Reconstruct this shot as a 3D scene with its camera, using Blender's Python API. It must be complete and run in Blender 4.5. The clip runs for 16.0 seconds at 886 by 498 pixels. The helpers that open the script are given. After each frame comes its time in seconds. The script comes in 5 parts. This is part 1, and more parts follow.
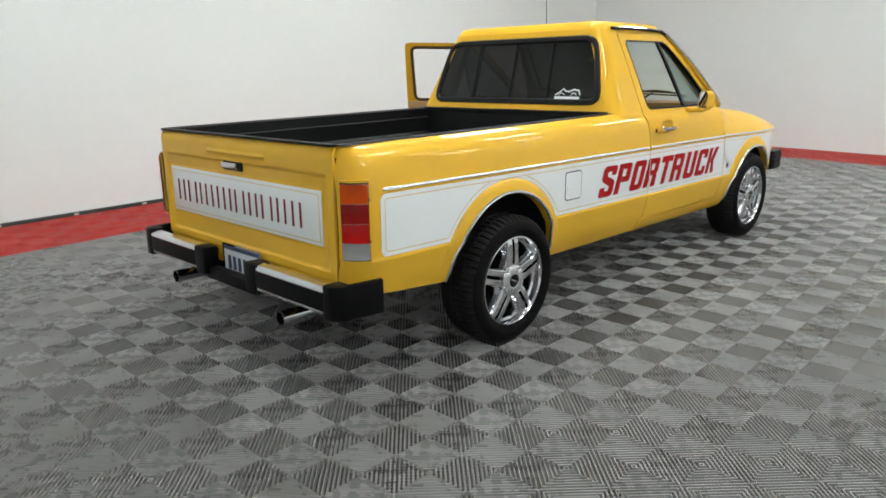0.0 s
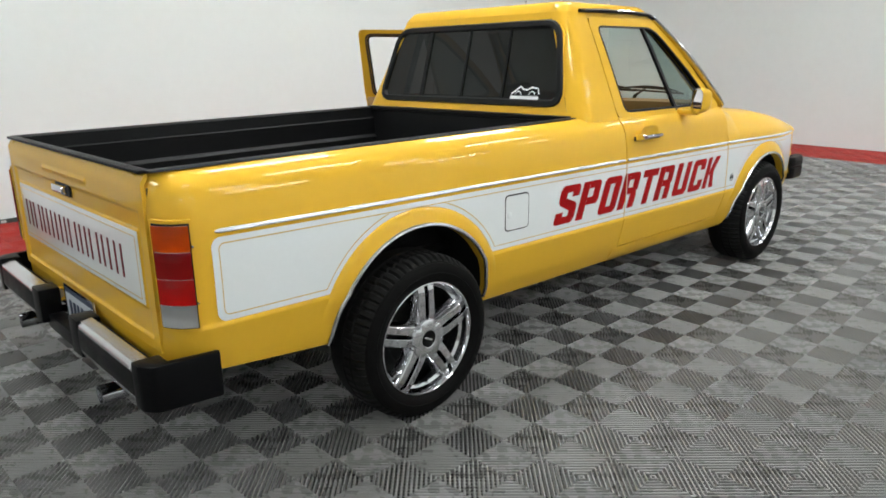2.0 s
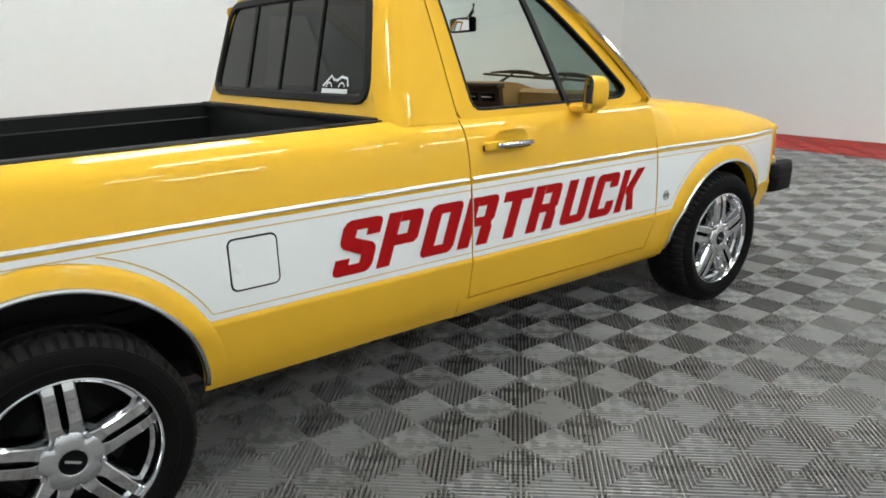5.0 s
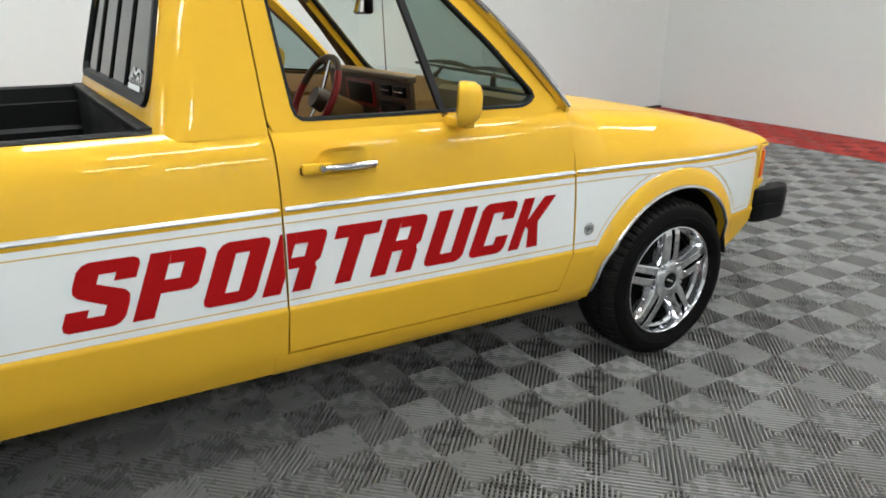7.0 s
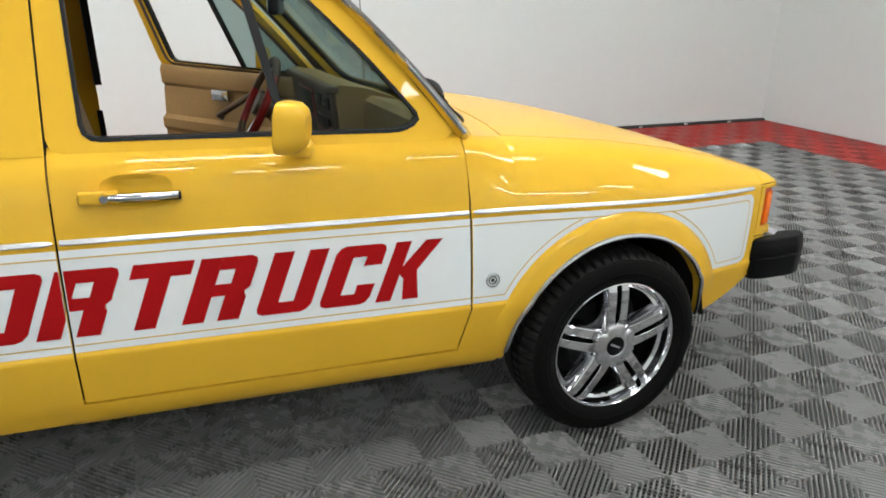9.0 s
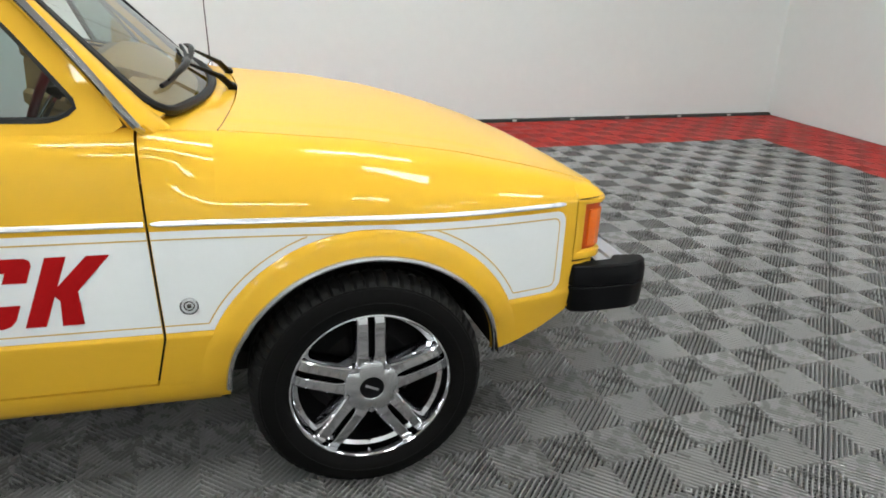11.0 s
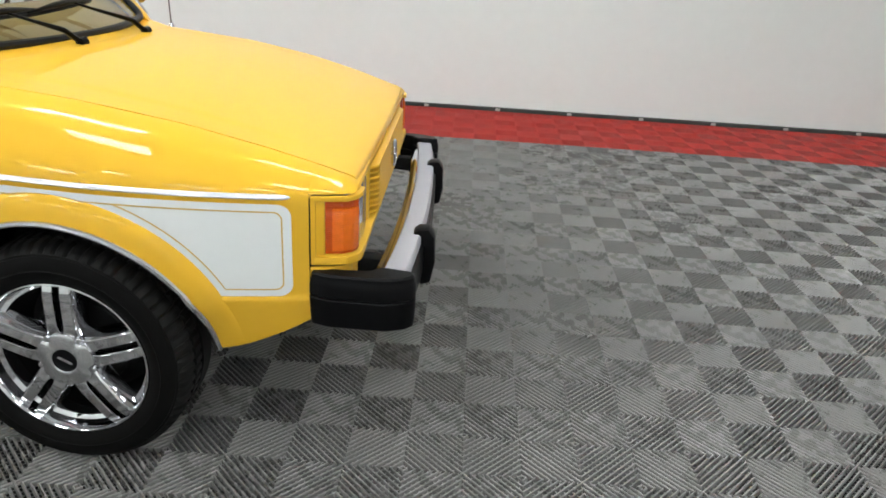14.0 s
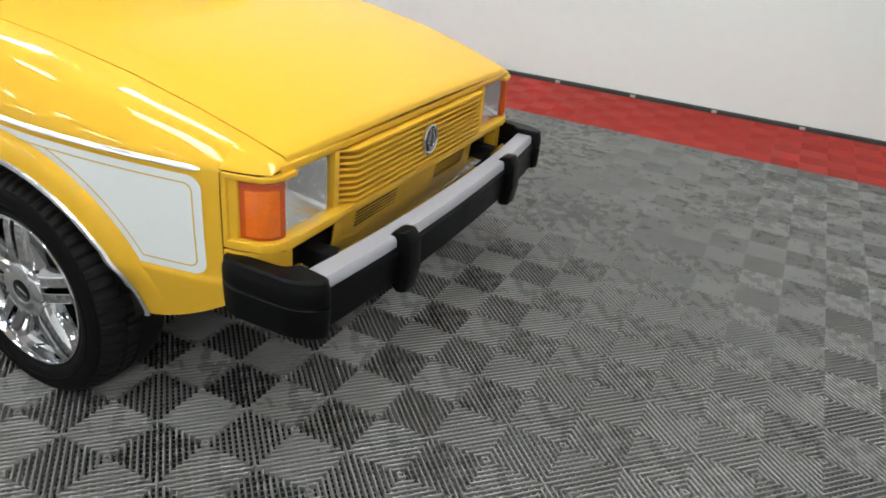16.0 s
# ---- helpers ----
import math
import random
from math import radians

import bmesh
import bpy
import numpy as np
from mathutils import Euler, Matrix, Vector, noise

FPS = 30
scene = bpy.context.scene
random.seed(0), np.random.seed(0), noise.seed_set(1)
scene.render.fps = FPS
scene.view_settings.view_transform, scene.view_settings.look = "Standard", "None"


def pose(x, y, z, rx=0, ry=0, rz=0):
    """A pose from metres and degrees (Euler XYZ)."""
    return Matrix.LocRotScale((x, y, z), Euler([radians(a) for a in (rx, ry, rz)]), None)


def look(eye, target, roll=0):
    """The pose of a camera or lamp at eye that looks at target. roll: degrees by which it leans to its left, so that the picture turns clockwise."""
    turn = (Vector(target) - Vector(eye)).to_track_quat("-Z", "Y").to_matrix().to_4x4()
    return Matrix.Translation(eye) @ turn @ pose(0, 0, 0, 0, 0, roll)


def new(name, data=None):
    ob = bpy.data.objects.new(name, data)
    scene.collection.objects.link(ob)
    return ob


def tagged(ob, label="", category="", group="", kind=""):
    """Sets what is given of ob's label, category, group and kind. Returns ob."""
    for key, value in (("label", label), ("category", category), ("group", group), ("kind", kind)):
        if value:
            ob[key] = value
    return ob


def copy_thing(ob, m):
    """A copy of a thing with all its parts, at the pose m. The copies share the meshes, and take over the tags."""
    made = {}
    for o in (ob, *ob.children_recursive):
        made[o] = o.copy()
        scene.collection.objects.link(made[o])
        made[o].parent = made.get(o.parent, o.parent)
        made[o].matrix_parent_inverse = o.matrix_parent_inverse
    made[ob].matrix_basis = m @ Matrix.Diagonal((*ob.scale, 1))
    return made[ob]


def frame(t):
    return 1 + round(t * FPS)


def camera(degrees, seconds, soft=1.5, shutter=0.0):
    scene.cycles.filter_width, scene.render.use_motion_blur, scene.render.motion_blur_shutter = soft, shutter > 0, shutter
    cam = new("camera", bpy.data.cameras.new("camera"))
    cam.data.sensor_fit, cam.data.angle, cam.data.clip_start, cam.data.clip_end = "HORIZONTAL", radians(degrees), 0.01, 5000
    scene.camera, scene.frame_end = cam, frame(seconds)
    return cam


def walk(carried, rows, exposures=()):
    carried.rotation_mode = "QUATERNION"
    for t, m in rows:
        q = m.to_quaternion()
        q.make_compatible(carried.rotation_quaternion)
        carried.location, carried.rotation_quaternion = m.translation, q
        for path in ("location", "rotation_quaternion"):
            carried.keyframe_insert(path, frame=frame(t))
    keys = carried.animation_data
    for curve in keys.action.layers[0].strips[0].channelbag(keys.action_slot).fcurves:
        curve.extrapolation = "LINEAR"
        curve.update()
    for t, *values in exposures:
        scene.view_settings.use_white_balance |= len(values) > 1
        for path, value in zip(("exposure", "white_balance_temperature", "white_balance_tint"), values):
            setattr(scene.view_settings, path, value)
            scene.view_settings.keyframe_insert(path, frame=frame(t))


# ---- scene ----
cam = camera(63.3, 16.0, soft=1.7)
PATH = [
    (0, (-5.036, -2.603, 1.266), (-3.626, -1.287, 0.737), -0.5),
    (0.5, (-4.812, -2.549, 1.27), (-3.436, -1.202, 0.728), -0.7),
    (1, (-4.614, -2.449, 1.269), (-3.226, -1.116, 0.724), -0.4),
    (1.5, (-4.398, -2.375, 1.267), (-3.009, -1.047, 0.714), -0.5),
    (2, (-4.162, -2.426, 1.267), (-2.819, -1.054, 0.708), -0.6),
    (2.5, (-3.939, -2.44, 1.296), (-2.621, -1.059, 0.701), 0.3),
    (3, (-3.731, -2.426, 1.229), (-2.414, -1.03, 0.665), -0.7),
    (3.2, (-3.627, -2.416, 1.255), (-2.331, -1.014, 0.66), -0.5),
    (5.3, (-2.724, -2.394, 1.192), (-1.533, -0.897, 0.607), -1.4),
    (5.5, (-2.637, -2.395, 1.203), (-1.464, -0.89, 0.603), -1.1),
    (6, (-2.412, -2.435, 1.218), (-1.315, -0.882, 0.595), -0.6),
    (6.5, (-2.207, -2.417, 1.231), (-1.148, -0.85, 0.583), -0.1),
    (7, (-1.996, -2.363, 1.239), (-0.953, -0.789, 0.578), 0.4),
    (7.5, (-1.807, -2.353, 1.239), (-0.814, -0.742, 0.593), 0.8),
    (8, (-1.582, -2.386, 1.255), (-0.718, -0.703, 0.606), 0.9),
    (8.2, (-1.508, -2.369, 1.267), (-0.669, -0.68, 0.599), 1.0),
    (10.3, (-0.633, -2.353, 1.253), (-0.019, -0.575, 0.574), 1.6),
    (10.5, (-0.535, -2.316, 1.254), (0.082, -0.548, 0.553), 1.7),
    (11, (-0.336, -2.302, 1.256), (0.267, -0.541, 0.525), 2.4),
    (11.5, (-0.113, -2.346, 1.252), (0.395, -0.563, 0.5), 2.8),
    (12, (0.088, -2.34, 1.248), (0.507, -0.544, 0.475), 3.3),
    (12.5, (0.276, -2.292, 1.241), (0.614, -0.487, 0.448), 4.1),
    (13, (0.48, -2.251, 1.245), (0.694, -0.432, 0.441), 4.1),
    (13.5, (0.744, -2.277, 1.256), (0.785, -0.439, 0.467), 3.3),
    (14, (0.902, -2.213, 1.244), (0.859, -0.378, 0.451), 3.6),
    (14.5, (1.052, -2.103, 1.255), (0.902, -0.293, 0.417), 4.8),
    (15, (1.199, -2.005, 1.251), (0.885, -0.227, 0.392), 5.0),
    (15.5, (1.399, -1.894, 1.261), (0.843, -0.187, 0.379), 5.1),
    (16, (1.512, -1.75, 1.241), (0.789, -0.115, 0.345), 5.4),
]
walk(cam, [(t, look(eye, target, roll)) for t, eye, target, roll in PATH])

# ---- light ----
world = bpy.data.worlds.new("world")
scene.world = world
world.use_nodes = True
world.node_tree.nodes["Background"].inputs[0].default_value = (0.9, 0.95, 1.0, 1)
world.node_tree.nodes["Background"].inputs[1].default_value = 0.15
LAMP_STRENGTH = 28.8


# ---- materials ----
def material(name, color, rough=0.5, metal=0.0, coat=0.0, vary=0.0, scale=8.0, bump=0.0, bump_scale=200.0, rough_vary=0.0, spec=0.5):
    """Principled surface with a coarse and a fine variation of colour, roughness and relief."""
    m = bpy.data.materials.new(name)
    m.use_nodes = True
    nt = m.node_tree
    b = nt.nodes["Principled BSDF"]
    b.inputs["Base Color"].default_value = (*color, 1)
    b.inputs["Roughness"].default_value = rough
    b.inputs["Metallic"].default_value = metal
    b.inputs["Specular IOR Level"].default_value = spec
    b.inputs["Coat Weight"].default_value = coat
    b.inputs["Coat Roughness"].default_value = 0.02
    tc = nt.nodes.new("ShaderNodeTexCoord")
    if vary or rough_vary:
        big = nt.nodes.new("ShaderNodeTexNoise")
        big.inputs["Scale"].default_value = scale
        big.inputs["Detail"].default_value = 6
        nt.links.new(tc.outputs["Object"], big.inputs["Vector"])
        fine = nt.nodes.new("ShaderNodeTexNoise")
        fine.inputs["Scale"].default_value = scale * 14
        fine.inputs["Detail"].default_value = 3
        nt.links.new(tc.outputs["Object"], fine.inputs["Vector"])
        add = nt.nodes.new("ShaderNodeMath")
        add.operation = "ADD"
        nt.links.new(big.outputs["Fac"], add.inputs[0])
        nt.links.new(fine.outputs["Fac"], add.inputs[1])
        if vary:
            mr = nt.nodes.new("ShaderNodeMapRange")
            mr.inputs["From Min"].default_value, mr.inputs["From Max"].default_value = 0.6, 1.4
            mr.inputs["To Min"].default_value, mr.inputs["To Max"].default_value = 1 - vary, 1 + vary
            nt.links.new(add.outputs[0], mr.inputs["Value"])
            mul = nt.nodes.new("ShaderNodeVectorMath")
            mul.operation = "SCALE"
            mul.inputs[0].default_value = color
            nt.links.new(mr.outputs[0], mul.inputs["Scale"])
            nt.links.new(mul.outputs[0], b.inputs["Base Color"])
        if rough_vary:
            rr = nt.nodes.new("ShaderNodeMapRange")
            rr.inputs["From Min"].default_value, rr.inputs["From Max"].default_value = 0.6, 1.4
            rr.inputs["To Min"].default_value, rr.inputs["To Max"].default_value = max(0, rough - rough_vary), rough + rough_vary
            nt.links.new(add.outputs[0], rr.inputs["Value"])
            nt.links.new(rr.outputs[0], b.inputs["Roughness"])
    if bump:
        bn = nt.nodes.new("ShaderNodeTexNoise")
        bn.inputs["Scale"].default_value = bump_scale
        bn.inputs["Detail"].default_value = 4
        nt.links.new(tc.outputs["Object"], bn.inputs["Vector"])
        bp = nt.nodes.new("ShaderNodeBump")
        bp.inputs["Strength"].default_value = bump
        bp.inputs["Distance"].default_value = 0.002
        nt.links.new(bn.outputs["Fac"], bp.inputs["Height"])
        nt.links.new(bp.outputs[0], b.inputs["Normal"])
    return m


def glass(name, tint, face=0.04, rough=0.02):
    """Thin pane: tinted see-through with a Fresnel gloss."""
    m = bpy.data.materials.new(name)
    m.use_nodes = True
    nt = m.node_tree
    nt.nodes.remove(nt.nodes["Principled BSDF"])
    clear = nt.nodes.new("ShaderNodeBsdfTransparent")
    clear.inputs[0].default_value = (*tint, 1)
    gloss = nt.nodes.new("ShaderNodeBsdfGlossy")
    gloss.inputs["Roughness"].default_value = rough
    lw = nt.nodes.new("ShaderNodeLayerWeight")
    lw.inputs[0].default_value = 0.5
    power = nt.nodes.new("ShaderNodeMath")
    power.operation = "POWER"
    power.inputs[1].default_value = 5.0
    nt.links.new(lw.outputs["Facing"], power.inputs[0])
    fr = nt.nodes.new("ShaderNodeMapRange")
    fr.inputs["To Min"].default_value, fr.inputs["To Max"].default_value = face, 1.0
    nt.links.new(power.outputs[0], fr.inputs["Value"])
    mix = nt.nodes.new("ShaderNodeMixShader")
    nt.links.new(fr.outputs[0], mix.inputs[0])
    nt.links.new(clear.outputs[0], mix.inputs[1])
    nt.links.new(gloss.outputs[0], mix.inputs[2])
    nt.links.new(mix.outputs[0], nt.nodes["Material Output"].inputs[0])
    return m


def lens(name, color, rough=0.12):
    m = material(name, color, rough, coat=0.5, vary=0.10, scale=5, spec=0.35)
    b = m.node_tree.nodes["Principled BSDF"]
    b.inputs["Subsurface Weight"].default_value = 0.1
    b.inputs["Subsurface Radius"].default_value = (0.02, 0.01, 0.005)
    tc = m.node_tree.nodes["Texture Coordinate"]
    wave = m.node_tree.nodes.new("ShaderNodeTexWave")
    wave.inputs["Scale"].default_value = 60
    wave.bands_direction = "Z"
    m.node_tree.links.new(tc.outputs["Object"], wave.inputs["Vector"])
    bp = m.node_tree.nodes.new("ShaderNodeBump")
    bp.inputs["Strength"].default_value = 0.45
    bp.inputs["Distance"].default_value = 0.002
    m.node_tree.links.new(wave.outputs["Fac"], bp.inputs["Height"])
    m.node_tree.links.new(bp.outputs[0], b.inputs["Normal"])
    return m


def emitter(name, color, strength):
    m = bpy.data.materials.new(name)
    m.use_nodes = True
    b = m.node_tree.nodes["Principled BSDF"]
    b.inputs["Base Color"].default_value = (0.8, 0.8, 0.8, 1)
    b.inputs["Emission Color"].default_value = (*color, 1)
    b.inputs["Emission Strength"].default_value = strength
    return m


PAINT = material("yellow_paint", (0.76, 0.432, 0.033), 0.42, coat=0.5, vary=0.02, scale=3, rough_vary=0.03, spec=0.06)
WHITE = material("white_stripe_paint", (0.78, 0.80, 0.80), 0.35, coat=0.8, vary=0.015, scale=4)
RED = material("red_decal", (0.36, 0.006, 0.007), 0.5, vary=0.05, scale=10, rough_vary=0.05, spec=0.1)
MAROON = material("maroon_marking", (0.16, 0.008, 0.014), 0.5, vary=0.05, scale=10, spec=0.2)
GOLD = material("gold_pinstripe", (0.62, 0.40, 0.10), 0.4)
CHROME = material("chrome", (0.64, 0.64, 0.66), 0.07, metal=1.0)
TRIM = material("bright_trim", (0.72, 0.72, 0.70), 0.27, metal=0.5)
ALU = material("brushed_aluminium", (0.72, 0.73, 0.75), 0.24, metal=1.0)
BLACK = material("black_plastic", (0.0035, 0.0035, 0.004), 0.38, vary=0.2, scale=12, bump=0.12, bump_scale=500, rough_vary=0.1, spec=0.11)
RUBBER = material("rubber_seal", (0.006, 0.006, 0.0065), 0.5, vary=0.15, scale=30, spec=0.25)
TYRE = material("tyre_rubber", (0.0045, 0.0043, 0.0042), 0.62, vary=0.3, scale=14, bump=0.2, bump_scale=300, rough_vary=0.1, spec=0.08)
LINER = material("bed_liner", (0.006, 0.006, 0.0065), 0.5, vary=0.3, scale=6, bump=0.4, bump_scale=220, rough_vary=0.12, spec=0.18)
TREAD = material("tyre_tread", (0.0085, 0.0083, 0.008), 0.75, vary=0.35, scale=18, bump=0.2, bump_scale=300, rough_vary=0.1, spec=0.2)
DARK = material("underbody", (0.008, 0.008, 0.008), 0.8, vary=0.3, scale=8, spec=0.2)
SILVER = material("silver_painted_metal", (0.40, 0.40, 0.44), 0.42, metal=0.15, rough_vary=0.06, scale=25)
IRON = material("brake_iron", (0.10, 0.095, 0.09), 0.45, metal=0.8, vary=0.2, scale=20)
SCREEN = glass("windscreen_glass", (0.80, 0.90, 0.86), 0.11)
VENT = glass("vent_glass", (0.36, 0.46, 0.44), 0.065)
SMOKE = glass("smoked_glass", (0.020, 0.020, 0.019), 0.045)
CLEAR = glass("headlamp_glass", (0.92, 0.93, 0.93), 0.09, 0.08)
FROST = material("headlamp_reflector", (0.88, 0.89, 0.90), 0.14, metal=1.0, bump=0.9, bump_scale=48, rough_vary=0.05, scale=20)
MIRROR = material("mirror", (0.9, 0.9, 0.9), 0.02, metal=1.0)
ORANGE = lens("orange_lens", (0.62, 0.085, 0.003))
# lighter copy of the orange, with the lamp's inner glow put into its colour
AMBER = lens("bright_orange_lens", (0.88, 0.17, 0.006))
AMBERGLASS = glass("amber_tail_glass", (0.93, 0.29, 0.03), 0.03)
# two tints of one red lens: glowing lower half, dimmer upper half
REDGLASS = glass("red_tail_glass", (0.86, 0.07, 0.07), 0.03)
DEEPGLASS = glass("deep_red_tail_glass", (0.62, 0.05, 0.055), 0.03)
CLEARGLASS = glass("clear_tail_glass", (0.74, 0.74, 0.74), 0.06)
REFLECTOR = material("lamp_reflector", (0.80, 0.80, 0.80), 0.38, metal=0.75, bump=0.7, bump_scale=55, vary=0.15, scale=22)
TAN = material("tan_vinyl", (0.33, 0.185, 0.062), 0.55, vary=0.12, scale=5, bump=0.25, bump_scale=260, rough_vary=0.08)
BROWN = material("brown_plastic", (0.085, 0.045, 0.022), 0.5, vary=0.15, scale=9, bump=0.15, bump_scale=300)
REDPLASTIC = material("red_plastic", (0.30, 0.012, 0.012), 0.35, vary=0.1, scale=8)
WALL = material("white_wall_paint", (0.775, 0.80, 0.785), 0.6, vary=0.02, scale=0.9, bump=0.08, bump_scale=90, rough_vary=0.08)
CEIL = material("ceiling_paint", (0.74, 0.74, 0.73), 0.8, vary=0.03, scale=1.2)
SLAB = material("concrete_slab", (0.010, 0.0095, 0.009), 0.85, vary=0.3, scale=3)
EDGE = material("dark_edge_strip", (0.03, 0.034, 0.032), 0.7, vary=0.2, scale=6)
CLIP = material("white_clip", (0.5, 0.5, 0.48), 0.5)
LAMP = emitter("lamp_diffuser", (0.95, 1.0, 1.0), LAMP_STRENGTH)
HOUSING = material("lamp_housing", (0.7, 0.7, 0.7), 0.4, metal=0.2)
PLATE = material("plate_white", (0.6, 0.63, 0.66), 0.4, vary=0.05, scale=20)
PLATEINK = material("plate_ink", (0.03, 0.045, 0.09), 0.5)


def tile_material(name, color, rough=0.29, spec=1.0):
    """Moulded plastic tile: each one a little different, scuffed and dusty."""
    m = material(name, color, rough, vary=0.12, scale=1.4, bump=0.1, bump_scale=400, rough_vary=0.08, spec=spec)
    nt = m.node_tree
    b = nt.nodes["Principled BSDF"]
    src = b.inputs["Base Color"].links[0].from_socket
    info = nt.nodes.new("ShaderNodeObjectInfo")
    mr = nt.nodes.new("ShaderNodeMapRange")
    mr.inputs["To Min"].default_value, mr.inputs["To Max"].default_value = 0.9, 1.1
    nt.links.new(info.outputs["Random"], mr.inputs["Value"])
    mul = nt.nodes.new("ShaderNodeVectorMath")
    mul.operation = "SCALE"
    nt.links.new(src, mul.inputs[0])
    nt.links.new(mr.outputs[0], mul.inputs["Scale"])
    nt.links.new(mul.outputs[0], b.inputs["Base Color"])
    return m


TILE = tile_material("grey_tile", (0.188, 0.184, 0.178))
TILERED = tile_material("red_tile", (0.43, 0.034, 0.026), 0.45, 0.35)

# ---- mesh helpers ----
RAKE, LEAN, SKEW = 0.018, 0.022, 0.045  # the body sits nose-down and leans away from the door side; the nose is a little askew


def part(name, bm, mat, parent, label="", rake=True, sharp=38):
    """Links a bmesh as one mesh object under a thing or a part."""
    if rake:
        for v in bm.verts:
            if v.co.x < -3.30:
                v.co.x = -3.30 + 0.86 * (v.co.x + 3.30)
            x, y = v.co.x, v.co.y
            v.co.z -= RAKE * x + LEAN * (y + 0.8)
            v.co.x -= SKEW * (y + 0.66) * min(1, max(0, x / 0.6)) ** 1.5
    me = bpy.data.meshes.new(name)
    bm.to_mesh(me)
    bm.free()
    me.materials.append(mat)
    me.polygons.foreach_set("use_smooth", [True] * len(me.polygons))
    me.set_sharp_from_angle(angle=radians(sharp))
    ob = new(name, me)
    ob.parent = parent
    if label:
        ob["label"] = label
    return ob


def interp(table, x):
    xs, ys = zip(*table)
    return float(np.interp(x, xs, ys))


def smooth(table, x, h=0.012):
    """Interpolation through a table with rounded joints."""
    return sum(interp(table, x + k * h) for k in (-2, -1, 0, 1, 2)) / 5


def grid(rows, bm=None, close=False):
    """A sheet through rows of points."""
    bm = bm or bmesh.new()
    vs = [[bm.verts.new(p) for p in row] for row in rows]
    for a, b in zip(vs, vs[1:]):
        n = len(a)
        for i in range(n if close else n - 1):
            j = (i + 1) % n
            if (Vector(a[i].co) - b[i].co).length < 1e-7 and (Vector(a[j].co) - b[j].co).length < 1e-7:
                continue
            bm.faces.new((a[i], a[j], b[j], b[i]))
    return bm


def thick(bm, t):
    bmesh.ops.remove_doubles(bm, verts=bm.verts, dist=1e-6)
    bmesh.ops.recalc_face_normals(bm, faces=bm.faces)
    bmesh.ops.solidify(bm, geom=bm.faces, thickness=t)
    return bm


def box(cx, cy, cz, sx, sy, sz, bevel=0.0, seg=2, bm=None, turn=None):
    bm = bm or bmesh.new()
    r = bmesh.ops.create_cube(bm, size=1, matrix=Matrix.Translation((cx, cy, cz)) @ (turn or Matrix()) @ Matrix.Diagonal((sx, sy, sz, 1)))
    if bevel:
        es = list({e for v in r["verts"] for e in v.link_edges})
        bmesh.ops.bevel(bm, geom=es, offset=bevel, segments=seg, affect="EDGES", profile=0.6)
    return bm


def prism(outline, a, b, axis="y", bevel=0.0, bm=None):
    """An outline in the two other axes, drawn out from a to b."""
    bm = bm or bmesh.new()
    put = {"x": lambda p, d: (d, p[0], p[1]), "y": lambda p, d: (p[0], d, p[1]), "z": lambda p, d: (p[0], p[1], d)}[axis]
    lo = [bm.verts.new(put(p, a)) for p in outline]
    hi = [bm.verts.new(put(p, b)) for p in outline]
    n = len(outline)
    fs = [bm.faces.new(lo), bm.faces.new(hi[::-1])]
    for i in range(n):
        fs.append(bm.faces.new((lo[i], lo[(i + 1) % n], hi[(i + 1) % n], hi[i])))
    bmesh.ops.recalc_face_normals(bm, faces=fs)
    if bevel:
        es = list({e for f in fs for e in f.edges})
        bmesh.ops.bevel(bm, geom=es, offset=bevel, segments=2, affect="EDGES", profile=0.6)
    return bm


def tube(path, r, n=10, bm=None, flat=1.0, cap=True):
    """A round bar along a path; r may be a list."""
    bm = bm or bmesh.new()
    pts = [Vector(p) for p in path]
    rows = []
    for i, p in enumerate(pts):
        d = (pts[min(i + 1, len(pts) - 1)] - pts[max(i - 1, 0)]).normalized()
        u = d.cross(Vector((0, 0, 1)) if abs(d.z) < 0.95 else Vector((1, 0, 0))).normalized()
        w = u.cross(d)
        rr = r[i] if isinstance(r, (list, tuple)) else r
        rows.append([bm.verts.new(p + u * rr * math.cos(k * math.tau / n) + w * rr * flat * math.sin(k * math.tau / n)) for k in range(n)])
    for a, b in zip(rows, rows[1:]):
        for i in range(n):
            bm.faces.new((a[i], a[(i + 1) % n], b[(i + 1) % n], b[i]))
    if cap:
        bm.faces.new(rows[0][::-1])
        bm.faces.new(rows[-1])
    return bm


def lathe(profile, n=64, centre=(0, 0, 0), bm=None, out=-1, wave=None):
    """Profile of (radius, distance outwards along y) turned round the y axis."""
    bm = bm or bmesh.new()
    cx, cy, cz = centre
    rows = []
    for k in range(n):
        a = k * math.tau / n
        row = []
        for q, (r, d) in enumerate(profile):
            if wave:
                r += wave(k, q)
            row.append((cx + r * math.cos(a), cy + out * d, cz + r * math.sin(a)))
        rows.append(row)
    rows.append(rows[0])
    grid(rows, bm)
    bmesh.ops.remove_doubles(bm, verts=bm.verts, dist=1e-5)
    bmesh.ops.recalc_face_normals(bm, faces=bm.faces)
    return bm


def rounded(x0, x1, z0, z1, r, n=5):
    """Outline of a rounded rectangle, anticlockwise."""
    pts = []
    for cx, cz, a0 in ((x1 - r, z1 - r, 0), (x0 + r, z1 - r, 90), (x0 + r, z0 + r, 180), (x1 - r, z0 + r, 270)):
        for k in range(n + 1):
            a = radians(a0 + 90 * k / n)
            pts.append((cx + r * math.cos(a), cz + r * math.sin(a)))
    return pts


